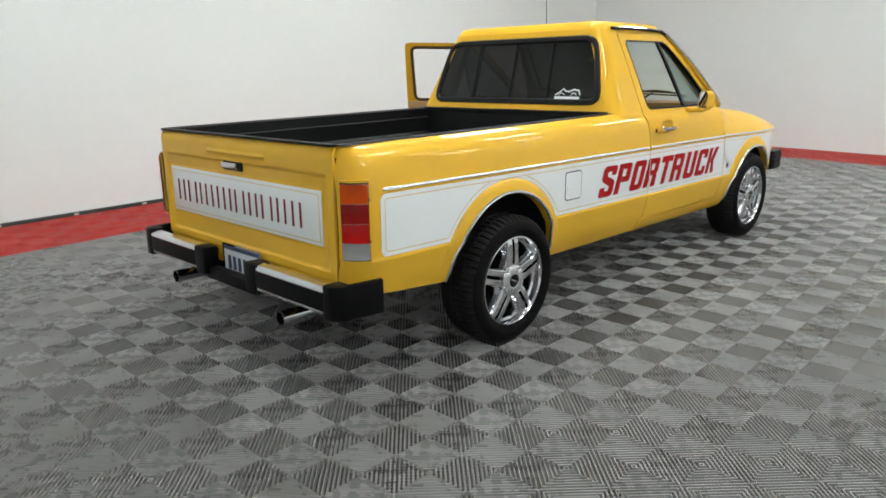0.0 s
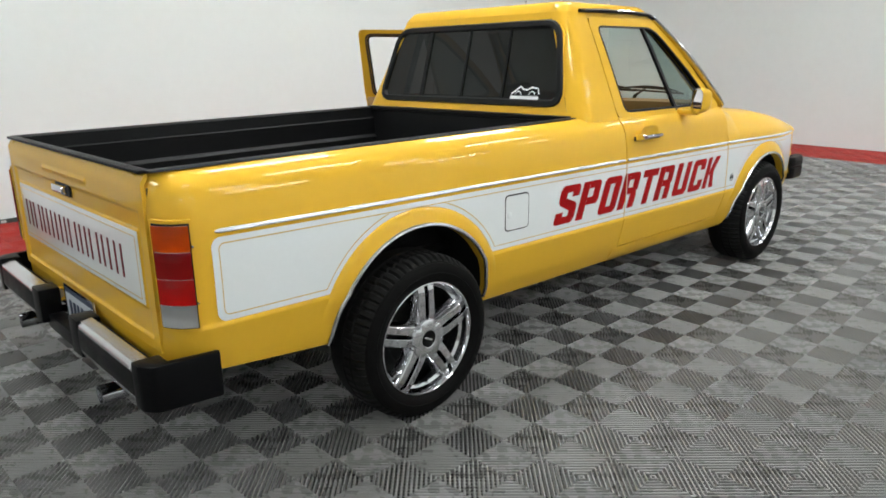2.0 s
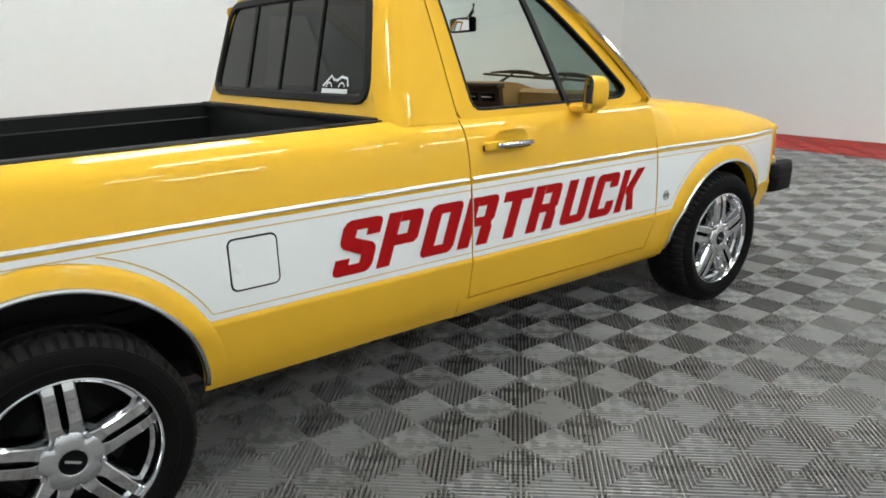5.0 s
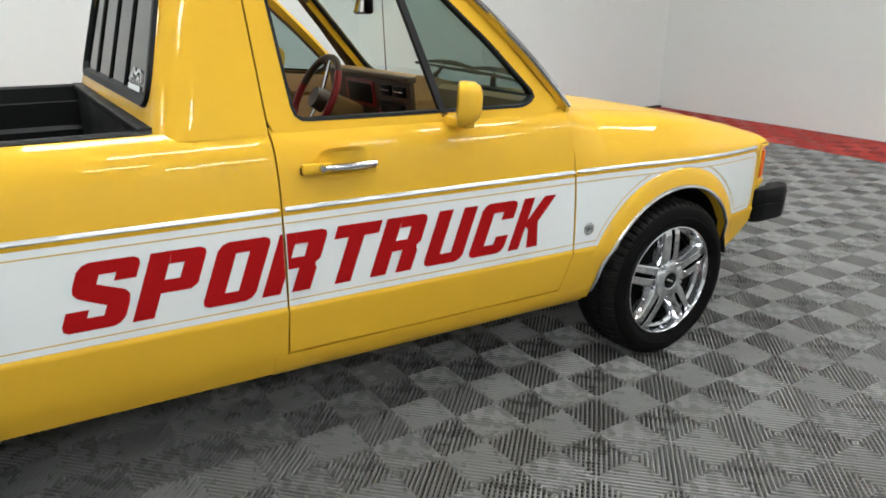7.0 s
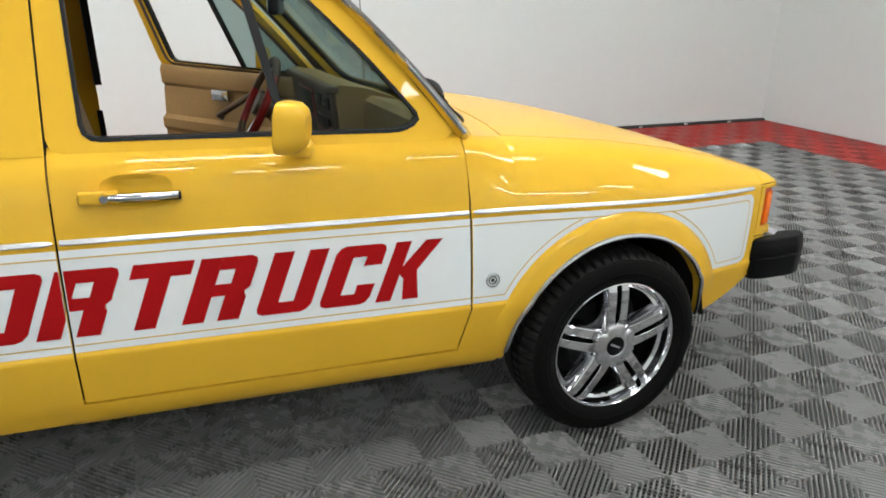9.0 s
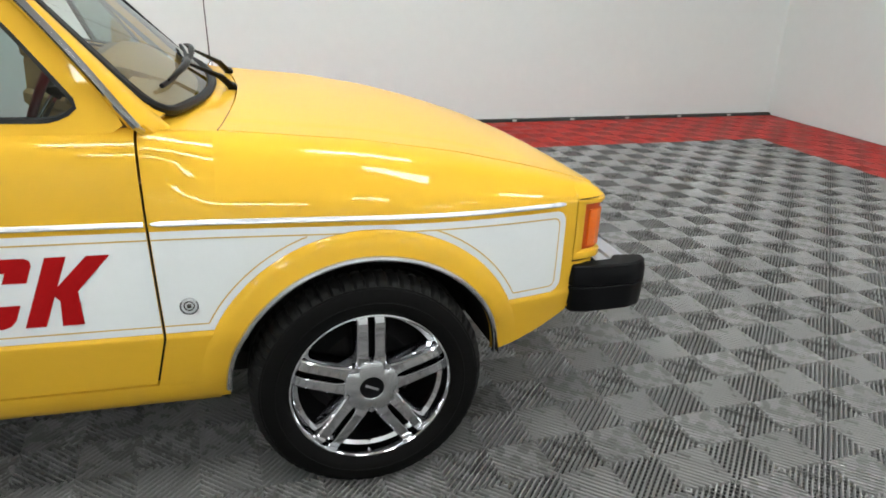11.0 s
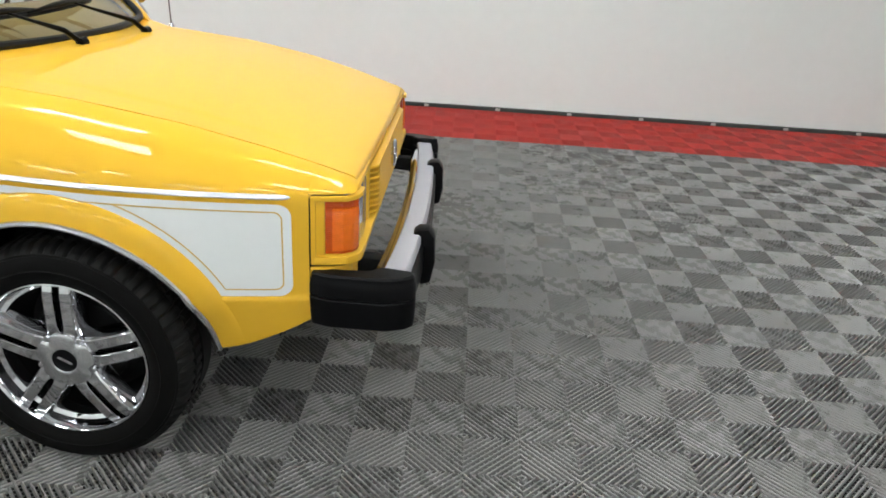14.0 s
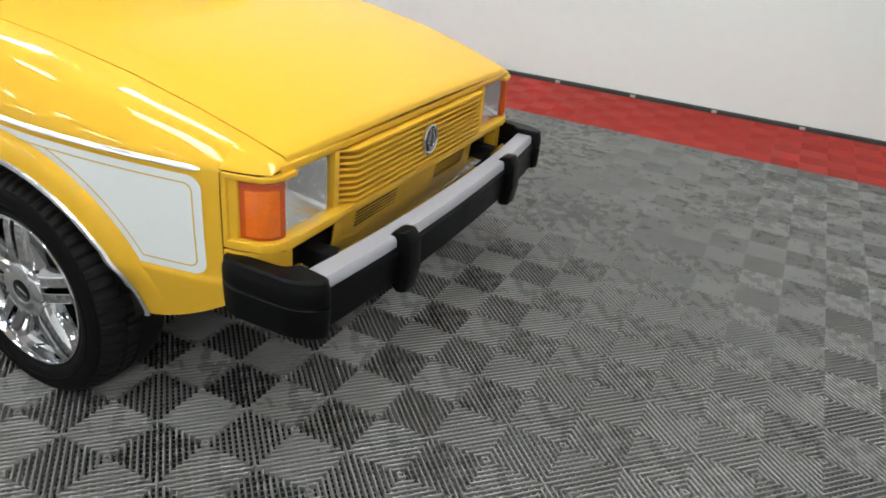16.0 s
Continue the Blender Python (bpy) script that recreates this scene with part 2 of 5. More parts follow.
def roundpoly(pts, r, n=4):
    """A polygon with rounded corners."""
    out = []
    m = len(pts)
    for i in range(m):
        p, a, b = Vector(pts[i]), Vector(pts[i - 1]), Vector(pts[(i + 1) % m])
        ra = min(r, (a - p).length * 0.45, (b - p).length * 0.45)
        s, e = p + (a - p).normalized() * ra, p + (b - p).normalized() * ra
        for k in range(n + 1):
            t = k / n
            out.append(tuple(s * (1 - t) ** 2 + p * 2 * t * (1 - t) + e * t * t))
    return out


def clip_poly(poly, nx, k):
    """Keeps the part of a flat polygon where nx * x <= k."""
    out = []
    for i in range(len(poly)):
        p, q = poly[i], poly[(i + 1) % len(poly)]
        dp, dq = nx * p[0] - k, nx * q[0] - k
        if dp <= 0:
            out.append(p)
        if dp * dq < 0:
            t = dp / (dp - dq)
            out.append((p[0] + t * (q[0] - p[0]), p[1] + t * (q[1] - p[1])))
    return out

# ---- room ----
CELL, OX, OY = 0.1524, 0.038, 0.005
WX, WY = 5.075, 3.575          # the two walls in view
BX, BY, HIGH = -9.5, -8.0, 4.2  # the walls behind, and the ceiling


def structure(name, bm, mat, label):
    return tagged(part(name, bm, mat, None, rake=False), label, name.split("_")[0], kind="structure")


def build_room():
    cx, cy = (WX + BX) / 2, (WY + BY) / 2
    lx, ly = WX - BX, WY - BY
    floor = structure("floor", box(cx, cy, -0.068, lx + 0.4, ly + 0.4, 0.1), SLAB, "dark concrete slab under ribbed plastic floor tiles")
    structure("wall_north", box(cx, WY + 0.1, HIGH / 2, lx + 0.4, 0.2, HIGH), WALL, "plain white painted wall above a red tile border")
    structure("wall_east", box(WX + 0.1, cy, HIGH / 2, 0.2, ly, HIGH), WALL, "plain white painted end wall above a red tile border")
    structure("wall_south", box(cx, BY - 0.1, HIGH / 2, lx + 0.4, 0.2, HIGH), WALL, "plain white painted wall of the showroom")
    structure("wall_west", box(BX - 0.1, cy, HIGH / 2, 0.2, ly, HIGH), WALL, "plain white painted end wall of the showroom")
    structure("ceiling", box(cx, cy, HIGH + 0.1, lx + 0.4, ly + 0.4, 0.2), CEIL, "white showroom ceiling with rectangular lamps")
    strip = structure("baseboard", box(cx, WY - 0.022, -0.003, lx, 0.044, 0.044, 0.004), EDGE, "dark edge strip along the foot of the wall")
    for k in range(-6, 9):
        bm = box(-0.01 + 0.572 * k, WY - 0.052, 0.010, 0.036, 0.014, 0.018, 0.003)
        part("clip", bm, CLIP, strip, "small white plastic clip", rake=False)
    return floor


def ceiling_lamp(length, width, label, group):
    root = new("ceiling_light")
    tagged(root, label, "ceiling light", group)
    part("housing", box(0, 0, 0.045, length + 0.08, width + 0.08, 0.09, 0.01), HOUSING, root, rake=False)
    part("diffuser", box(0, 0, -0.006, length, width, 0.012, 0.003), LAMP, root, "glowing white diffuser", rake=False)
    return root


def build_lamps():
    for length, width, xs, ys, label, group in (
            (1.0, 0.42, (-3.3, -0.9, 1.5, 3.9), (-2.1,), "large rectangular white ceiling lamp with a glowing diffuser", "large ceiling lights"),
            # the lamp at x -7.6 is unseen, added to light the tailgate
            (1.2, 0.6, (-7.6, -3.6, -1.2, 1.2), (0.6,), "large rectangular white ceiling lamp above the truck", "large ceiling lights"),
            # unseen row, added to brighten the truck's side and the near floor
            (1.2, 0.6, (-7.2, -3.6, 0.0, 3.6), (-6.6,), "large rectangular white ceiling lamp with a glowing diffuser", "large ceiling lights"),
            (0.50, 0.34, (-8.45, -6.05, -3.65, -1.25, 1.15, 3.55), (-4.4,), "square white ceiling lamp with a glowing diffuser", "square ceiling lights")):
        first = ceiling_lamp(length, width, label, group)
        spots = [(x, y) for x in xs for y in ys]
        first.matrix_basis = pose(*spots[0], HIGH - 0.09)
        for x, y in spots[1:]:
            copy_thing(first, pose(x, y, HIGH - 0.09))


def tile_geometry(coarse=False):
    """Ribs of one tile of two by two cells: diagonal in each cell, turned from cell to cell, so that they make rings of squares."""
    verts, faces = [], []
    pitch, w, root2 = CELL * math.sqrt(2) / 15, 0.0061, math.sqrt(2)
    half_prof = [(0.48, -0.0165), (0.50, -0.0052), (0.45, -0.0027), (0.33, -0.0010), (0.14, -0.0001)]
    prof = [(-f * w, z) for f, z in half_prof] + [(f * w, z) for f, z in half_prof[::-1]]
    if coarse:
        prof = [(-0.5 * w, -0.0055), (0.0, 0.0), (0.5 * w, -0.0055)]
    for ci in (0, 1):
        for cj in (0, 1):
            mx, my = (ci - 0.5) * CELL, (cj - 0.5) * CELL
            s = 1 if ci != cj else -1
            for k in range(15):
                base = len(verts)
                for b, z in prof:
                    off = (k - 7) * pitch + b
                    half = max(0.0004, CELL / root2 - abs(off) + 0.0001)
                    for a in (-half, half):
                        verts.append((mx + (a - s * off) / root2, my + (s * a + off) / root2, z))
                n = len(prof)
                for q in range(n - 1):
                    p = base + 2 * q
                    faces.append((p, p + 1, p + 3, p + 2))
    if coarse:
        return verts, faces
    # short webs between the ribs hold them together
    for ci in (0, 1):
        for cj in (0, 1):
            mx, my = (ci - 0.5) * CELL, (cj - 0.5) * CELL
            s = 1 if ci != cj else -1
            for k in range(-6, 7):
                a0, wide = k * 0.0165, 0.0018
                half = max(0.001, CELL / root2 - abs(a0) - wide)
                base = len(verts)
                for a, b in ((a0 - wide, -half), (a0 + wide, -half), (a0 + wide, half), (a0 - wide, half)):
                    verts.append((mx + (a - s * b) / root2, my + (s * a + b) / root2, -0.0068))
                faces.append((base, base + 1, base + 2, base + 3))
    return verts, faces


def plated(v, f):
    """Adds a solid plate close under the ribs, as the border tiles have."""
    k, a = len(v), CELL
    v = [(x, y, 0.3 * z) for x, y, z in v]
    return v + [(-a, -a, -0.0032), (a, -a, -0.0032), (a, a, -0.0032), (-a, a, -0.0032)], f + [(k, k + 1, k + 2, k + 3)]


def tile_mesh(name, mat):
    v, f = tile_geometry()
    me = bpy.data.meshes.new(name)
    me.from_pydata(v, [], f)
    me.materials.append(mat)
    me.polygons.foreach_set("use_smooth", [True] * len(me.polygons))
    me.set_sharp_from_angle(angle=radians(60))
    return me


def build_tiles(floor):
    grey = tile_mesh("floor_tile", TILE)
    rest = {0: [], 1: [], 2: []}
    for i in range(-62, 33, 2):
        for j in range(-52, 23, 2):
            if i < -36 or j < -16:
                rest[1 if i >= 27 else 2].append((OX + CELL * i, OY + CELL * j))
    for i in range(-36, 33, 2):
        for j in range(-16, 23, 2):
            x, y = OX + CELL * i, OY + CELL * j
            border = i >= 27 or j >= 17
            if not border and -4.4 < x < 3.3 and -1.9 < y < 1.15 and not (-3.3 < x < 0.5 and -0.3 < y):
                ob = new("floor_tile", grey)
                ob.location, ob.parent = (x, y, 0), floor
            else:
                rest[border].append((x, y))
    for border, spots in rest.items():
        v, f = plated(*tile_geometry()) if border == 1 else tile_geometry(border == 2)
        v = np.array(v)
        vv = np.concatenate([v + (x, y, 0) for x, y in spots])
        ff = [tuple(q + k * len(v) for q in face) for k in range(len(spots)) for face in f]
        me = bpy.data.meshes.new(("outer_tiles", "border_tiles", "showroom_tiles")[border])
        me.from_pydata(vv.tolist(), [], ff)
        me.materials.append(TILERED if border == 1 else TILE)
        me.polygons.foreach_set("use_smooth", [True] * len(me.polygons))
        me.set_sharp_from_angle(angle=radians(60))
        ob = new(me.name, me)
        ob.parent = floor
        tagged(ob, ("grey ribbed plastic tiles further off", "red ribbed plastic tiles along the walls", "grey ribbed plastic tiles across the showroom")[border], kind="stuff")

# ---- pickup truck: x forwards from the front axle, y to its left, z up ----
TRIM_Z, BAND_LO, BAND_HI = 0.728, 0.4745, 0.712
ARCH_F, ARCH_R = (0.004, 0.295, 0.335), (-2.615, 0.290, 0.342)  # x, z, radius
FLARE = 0.402
GAP_R, GAP_F = -1.405, -0.464     # door edges
HUB_F, HUB_R = 0.0, -2.616
LOWER = [(0.22, 0.715), (0.26, 0.740), (0.29, 0.759), (0.33, 0.778), (0.40, 0.793), (0.445, 0.802), (0.462, 0.8060), (0.468, 0.8050), (0.473, 0.8000), (0.52, 0.8022), (0.57, 0.8035), (0.64, 0.8035), (0.728, 0.801)]


def inset(x):
    """How far the body's side draws in towards the nose and round the rear corner."""
    d = 0.0
    if x > 0.05:
        d += 0.080 * ((x - 0.05) / 0.48) ** 1.7
    if x < -3.36:
        q = min(-3.36 - x, 0.1099)
        d += 0.11 - math.sqrt(0.11 ** 2 - q * q)
    if x < -2.6:
        d += 0.010 * ((-2.6 - x) / 0.8) ** 2
    return d


def trim_z(x):
    return TRIM_Z - 0.013 * min(1, max(0, (x + 0.35) / 0.85))


def side_y(x, z):
    return smooth(LOWER, min(z, 0.728), 0.0025) - inset(x)


def arch_z(x, arch, r=None):
    dx, rr = x - arch[0], r or arch[2]
    return arch[1] + math.sqrt(rr * rr - dx * dx) if abs(dx) < rr else -1


def warp(x, z):
    """The door's front edge leans and kicks back at the sill."""
    f = max(0.0, 1 - abs(x - GAP_F) / 0.14)
    d = -0.022 * (z - 0.46) / 0.48 if z > 0.46 else -0.034 * (0.46 - z) / 0.15
    return x + 0.005 * f + d * f


def columns(x0, x1, arch=None, step=0.035):
    xs = list(np.linspace(x0, x1, max(2, int((x1 - x0) / step) + 1)))
    if arch:
        xs = [x for x in xs if abs(x - arch[0]) > arch[2] + 0.01 and abs(abs(x - arch[0]) - FLARE) > 0.006]
        xs += [arch[0] - arch[2] * math.cos(a) for a in np.linspace(0, math.pi, 45)]
        xs += [arch[0] + s * (arch[2] + d) for s in (-1, 1) for d in np.linspace(0.004, FLARE - arch[2], 10)]
        xs = sorted(x for x in xs if x0 - 1e-6 <= x <= x1 + 1e-6)
    return xs


def flip(bm, side):
    """Mirrors a part built for the right side on to the side wanted (-1 right, 1 left)."""
    if side > 0:
        for v in bm.verts:
            v.co.y = -v.co.y
        bmesh.ops.reverse_faces(bm, faces=bm.faces)
    return bm


def panel(xs, low, upper, rows=12):
    """Outer skin of the right side: low(x) gives its lower edge, upper(x) a list of (y, z) above the trim line."""
    sheet = []
    for x in xs:
        z0, col = low(x), []
        crease = [max(c, z0 + 0.0006 * (i + 1)) for i, c in enumerate((0.458, 0.464, 0.4685, 0.472, 0.476))]
        for z in sorted([z0 + (trim_z(x) - z0) * k / rows for k in range(rows)] + crease):
            col.append((warp(x, z), -side_y(x, z), z))
        for y, z in upper(x):
            col.append((warp(x, z), -y, z))
        sheet.append(col)
    return grid(sheet)


def hood_z(x, y):
    base = smooth([(-0.6, 0.921), (-0.3, 0.908), (0.0, 0.886), (0.25, 0.851), (0.45, 0.810), (0.57, 0.780), (0.66, 0.755)], x)
    rise = min(1, max(0, (0.555 - abs(y)) / 0.045))
    return base - 0.016 * (y / 0.63) ** 2 + 0.0018 * rise * rise * (3 - 2 * rise) * min(1, max(0, (0.62 - x) / 0.25))


def rail_z(x):
    return 0.916 + 0.030 * (x + 1.655) / 1.8


FALL = [(0.0, 0.0), (0.10, 0.02), (0.25, 0.078), (0.36, 0.142), (0.64, 0.325), (0.80, 0.45), (0.90, 0.60), (0.96, 0.78), (1.0, 1.0)]


ROLL = [(0.0, 0.0), (0.25, 0.055), (0.5, 0.15), (0.65, 0.245), (0.76, 0.36), (0.85, 0.51), (0.92, 0.68), (0.97, 0.85), (1.0, 1.0)]


def shoulder(x, y0, zt, n=13, fall=FALL):
    """The side above the trim: a flat slope that rolls over to (y0, zt)."""
    yt, z0 = side_y(x, trim_z(x)), trim_z(x)
    out = []
    for k in range(n):
        q = math.sin(math.pi / 2 * k / (n - 1)) if k < n - 1 else 1.0
        f = interp(fall, q) if k in (0, n - 1) else (interp(fall, q - 0.02) + interp(fall, q) + interp(fall, min(1, q + 0.02))) / 3
        out.append((yt + (y0 - yt) * f, z0 + (zt - z0) * q))
    return out


def bed_upper(x):
    return shoulder(x, 0.712 - inset(x), rail_z(x), 17, ROLL)


def door_upper(x):
    return shoulder(x, 0.726 - inset(x), 0.916, 17, ROLL)


def fender_upper(x):
    zt, y0 = hood_z(x, 0.63) - 0.001, 0.639 - 0.0342 * max(0, x)
    if x < -0.33:
        f = (-0.33 - x) / 0.14
        zt, y0 = zt + 0.012 * f, y0 + 0.085 * f
    return shoulder(x, y0, zt)


def bed_base(x):
    return 0.264 if x > ARCH_R[0] else 0.296 + 0.034 * max(0, (-2.97 - x) / 0.4)


def fender_base(x):
    return 0.268 if x < 0 else 0.320 + 0.090 * max(0, (x - 0.33) / 0.23) ** 1.6


def bed_low(x):
    return max(bed_base(x), arch_z(x, ARCH_R))


def fender_low(x):
    return max(fender_base(x), arch_z(x, ARCH_F))


def band(x0, x1, arch, parent, round_to=0):
    """White painted band under the trim, cut out round the wheel arch."""
    xs = columns(x0, x1, arch, 0.03)
    if round_to:
        xs = sorted(xs + [(x0 if round_to < 0 else x1) - round_to * 0.03 * (1 - math.cos(q)) for q in np.linspace(0.1, 1.5, 9)])
    sheet = []
    for x in xs:
        lo = BAND_LO if not arch else max(BAND_LO, arch_z(x, arch, FLARE))
        hi = BAND_HI - TRIM_Z + trim_z(x)
        end = round_to and abs(x - (x0 if round_to < 0 else x1))
        if round_to and end < 0.03:
            d = 0.03 - math.sqrt(max(0, 0.03 ** 2 - (0.03 - end) ** 2))
            lo, hi = lo + d, hi - d
        sheet.append([(warp(x, z), -side_y(x, z) - 0.0024, z) for z in np.linspace(lo, hi, 9)])
    return sheet


def ribbon(line, width=0.0032, off=0.0034):
    """A painted line along points (x, z) on the right side."""
    rows = []
    for i, (x, z) in enumerate(line):
        a, b = line[max(i - 1, 0)], line[min(i + 1, len(line) - 1)]
        d = Vector((b[0] - a[0], b[1] - a[1])).normalized()
        n = Vector((-d.y, d.x)) * width / 2
        rows.append([(warp(x + s * n.x, z + s * n.y), -side_y(x + s * n.x, z + s * n.y) - off, z + s * n.y) for s in (-1, 1)])
    return grid(rows)


def run(p, q, step=0.03):
    n = max(1, int(math.hypot(q[0] - p[0], q[1] - p[1]) / step))
    return [(p[0] + (q[0] - p[0]) * k / n, p[1] + (q[1] - p[1]) * k / n) for k in range(n + 1)]


def arc_line(arch, r, z_end, n=40):
    a0 = math.asin((z_end - arch[1]) / r)
    return [(arch[0] + r * math.cos(a), arch[1] + r * math.sin(a)) for a in np.linspace(math.pi - a0, a0, n)]


def trim_strip(x0, x1, blunt=False):
    prof = [(-0.0065, 0.0), (-0.005, 0.005), (-0.002, 0.0068), (0.0035, 0.0045), (0.0065, 0.0)]
    rows = []
    for x in sorted(columns(x0, x1, None, 0.05) + ([x0 + 0.003, x0 + 0.01, x0 + 0.02, x1 - 0.003, x1 - 0.01, x1 - 0.02] if blunt else [])):
        z = trim_z(x)
        f = min(1, 0.25 + 0.75 * math.sqrt(max(0, min(x - x0, x1 - x)) / 0.02)) if blunt else 1
        rows.append([(warp(x, z), -side_y(x, z) - d * f, z + dz * f) for dz, d in prof])
    bm = grid(rows)
    for e in (rows[0], rows[-1]):
        bm.faces.new([bm.verts.new(p) for p in e])
    return bm


def flare(arch, base):
    """Swollen yellow lip round a wheel opening."""
    rows = []
    for a in np.linspace(0.0, math.pi, 49):
        prof = ((FLARE, 0.0004), (FLARE - 0.006, 0.008), (FLARE - 0.02, 0.016), (FLARE - 0.042, 0.021), (arch[2] + 0.006, 0.023), (arch[2], 0.019), (arch[2] - 0.001, -0.02))
        row = []
        for r, d in prof:
            x, z = arch[0] + r * math.cos(a), arch[1] + r * math.sin(a)
            z2 = max(z, base(x))
            row.append((x, -side_y(x, z2) - (d * fade(z2) if d > 0 else d), z2))
        rows.append(row)
    return grid(rows)


def fade(z):
    """The arch lip sinks into the lower body."""
    f = min(1, max(0, (z - 0.37) / 0.15))
    return 0.05 + 0.95 * f * f * (3 - 2 * f)


def arch_trim(arch, base):
    rows = []
    for a in np.linspace(0.0, math.pi, 49):
        row = []
        for r, d in ((arch[2] + 0.011, 0.0215), (arch[2] + 0.008, 0.0275), (arch[2] + 0.002, 0.029), (arch[2] - 0.002, 0.027), (arch[2] - 0.004, 0.020)):
            x = arch[0] + r * math.cos(a)
            z = max(base(x) - 0.004, arch[1] + r * math.sin(a))
            row.append((x, -side_y(x, z) - (0.018 * fade(z) + d - 0.018), z))
        rows.append(row)
    return grid(rows)


def wheel_well(arch):
    rows = []
    for a in np.linspace(-0.05, math.pi + 0.05, 30):
        r = arch[2] + 0.004
        x, z = arch[0] + r * math.cos(a), max(0.325 if a < 1 and arch is ARCH_F else 0.29, arch[1] + r * math.sin(a))
        rows.append([(x, -y, z) for y in (0.775, 0.70, 0.60, 0.50)] + [(arch[0], -0.50, 0.30)])
    return grid(rows)


# bold slanting capitals on a field 10 wide and 14 high, each as flat pieces that meet
STEM = [(0, 0), (3.7, 0), (3.7, 14), (0, 14)]
TOP = [(3.7, 11.3), (10, 11.3), (10, 12.5), (9.6, 13.5), (8.6, 14), (3.7, 14)]
LEFT, RIGHT = [(0, 2.7), (3.7, 2.7), (3.7, 11.3), (0, 11.3)], [(6.3, 2.7), (10, 2.7), (10, 11.3), (6.3, 11.3)]
CROWN = [(0, 11.3), (10, 11.3), (10, 12.5), (9.6, 13.5), (8.6, 14), (1.6, 14), (0.6, 13.5), (0, 12.3)]
FOOT = [(0, 2.7), (0, 1.5), (0.4, 0.5), (1.4, 0), (8.4, 0), (9.4, 0.5), (10, 1.7), (10, 2.7)]
LETTERS = {
    "S": [CROWN, [(0, 9.4), (3.7, 9.4), (3.7, 11.3), (0, 11.3)], [(6.4, 9.6), (10, 9.6), (10, 11.3), (6.4, 11.3)], [(0, 9.4), (0.3, 8.0), (1.2, 7.0), (6.3, 4.7), (10, 4.7), (9.7, 6.4), (8.7, 7.5), (3.7, 9.4)], [(6.3, 2.7), (10, 2.7), (10, 4.7), (6.3, 4.7)], FOOT, [(0, 2.7), (3.6, 2.7), (3.6, 4.4), (0, 4.4)]],
    "P": [STEM, TOP, [(6.4, 8), (10, 8), (10, 11.3), (6.4, 11.3)], [(3.6, 5.2), (9, 5.2), (10, 6.2), (10, 8), (3.6, 8)]],
    "O": [CROWN, LEFT, RIGHT, FOOT],
    "R": [STEM, TOP, [(6.4, 8.2), (10, 8.2), (10, 11.3), (6.4, 11.3)], [(3.6, 5.6), (9.4, 5.6), (9.2, 6.4), (10, 7.2), (10, 8.2), (3.6, 8.2)], [(6.0, 0), (9.8, 0), (9.8, 5), (9.4, 5.6), (6.0, 5.6)]],
    "T": [[(0, 11), (10.4, 11), (10.4, 14), (0, 14)], [(3.3, 0), (7.0, 0), (7.0, 11), (3.3, 11)]],
    "U": [[(0, 2.7), (3.6, 2.7), (3.6, 14), (0, 14)], [(6.4, 2.7), (10, 2.7), (10, 14), (6.4, 14)], FOOT],
    "C": [CROWN, LEFT, FOOT, [(6.4, 9.2), (10, 9.2), (10, 11.3), (6.4, 11.3)], [(6.4, 2.7), (10, 2.7), (10, 4.8), (6.4, 4.8)]],
    "K": [STEM, [(3.6, 7), (3.6, 8), (7.2, 14), (11.4, 14), (7.6, 7)], [(3.6, 7), (7.6, 7), (10.6, 0), (6.6, 0), (4.9, 5.2), (3.6, 6.2)]],
}


def letter(sign, x0, width, keep):
    """One capital of the side decal; keep(polygon) trims it at the door gap."""
    bm = bmesh.new()
    z0, h, slant = 0.513, 0.155, 0.057
    for piece in LETTERS[sign]:
        flat = [(x0 - 0.001 + u / 10 * width + v / 14 * slant, z0 + v / 14 * h) for u, v in piece]
        flat = keep(flat)
        if len(flat) > 2:
            bm.faces.new([bm.verts.new((x, -side_y(x, z) - 0.0046, z)) for x, z in flat])
    return bm


def glass_y(z):
    """Half-width of the cab at height z: the sides lean in."""
    return 0.737 - 0.43 * (z - 0.915) - 0.05 * max(0, z - 1.2)


def side_ring(outer, inner, parent, name, mat, out=0.0, t=0.025, label="", side=-1):
    """A flat frame between two outlines in (x, z), leaning with the cab's side."""
    n = len(inner)
    rows = [[(x, -glass_y(z) - out, z) for x, z in outer], [(x, -glass_y(z) - out, z) for x, z in inner], [(x, -glass_y(z) + t, z) for x, z in inner], [(x, -glass_y(z) + t, z) for x, z in outer]]
    rows.append(rows[0])
    bm = grid([list(r) + [r[0]] for r in rows])
    bmesh.ops.remove_doubles(bm, verts=bm.verts, dist=1e-6)
    bmesh.ops.recalc_face_normals(bm, faces=bm.faces)
    return part(name, flip(bm, side), mat, parent, label)


def resample(poly, n, start=0):
    """n points spaced evenly along a closed outline."""
    pts = [Vector(p) for p in poly]
    seg = [(pts[i], pts[(i + 1) % len(pts)]) for i in range(len(pts))]
    total = sum((b - a).length for a, b in seg)
    out, k, acc = [], 0, 0.0
    for i in range(n):
        d = total * i / n
        while acc + (seg[k][1] - seg[k][0]).length < d:
            acc += (seg[k][1] - seg[k][0]).length
            k += 1
        a, b = seg[k]
        out.append(tuple(a + (b - a) * ((d - acc) / max(1e-9, (b - a).length))))
    return out


def grown(poly, d):
    """An outline pushed out by d along its normals."""
    out = []
    n = len(poly)
    for i in range(n):
        a, b = Vector(poly[i - 1]), Vector(poly[(i + 1) % n])
        t = (b - a).normalized()
        out.append((poly[i][0] + t.y * d, poly[i][1] - t.x * d))
    return out


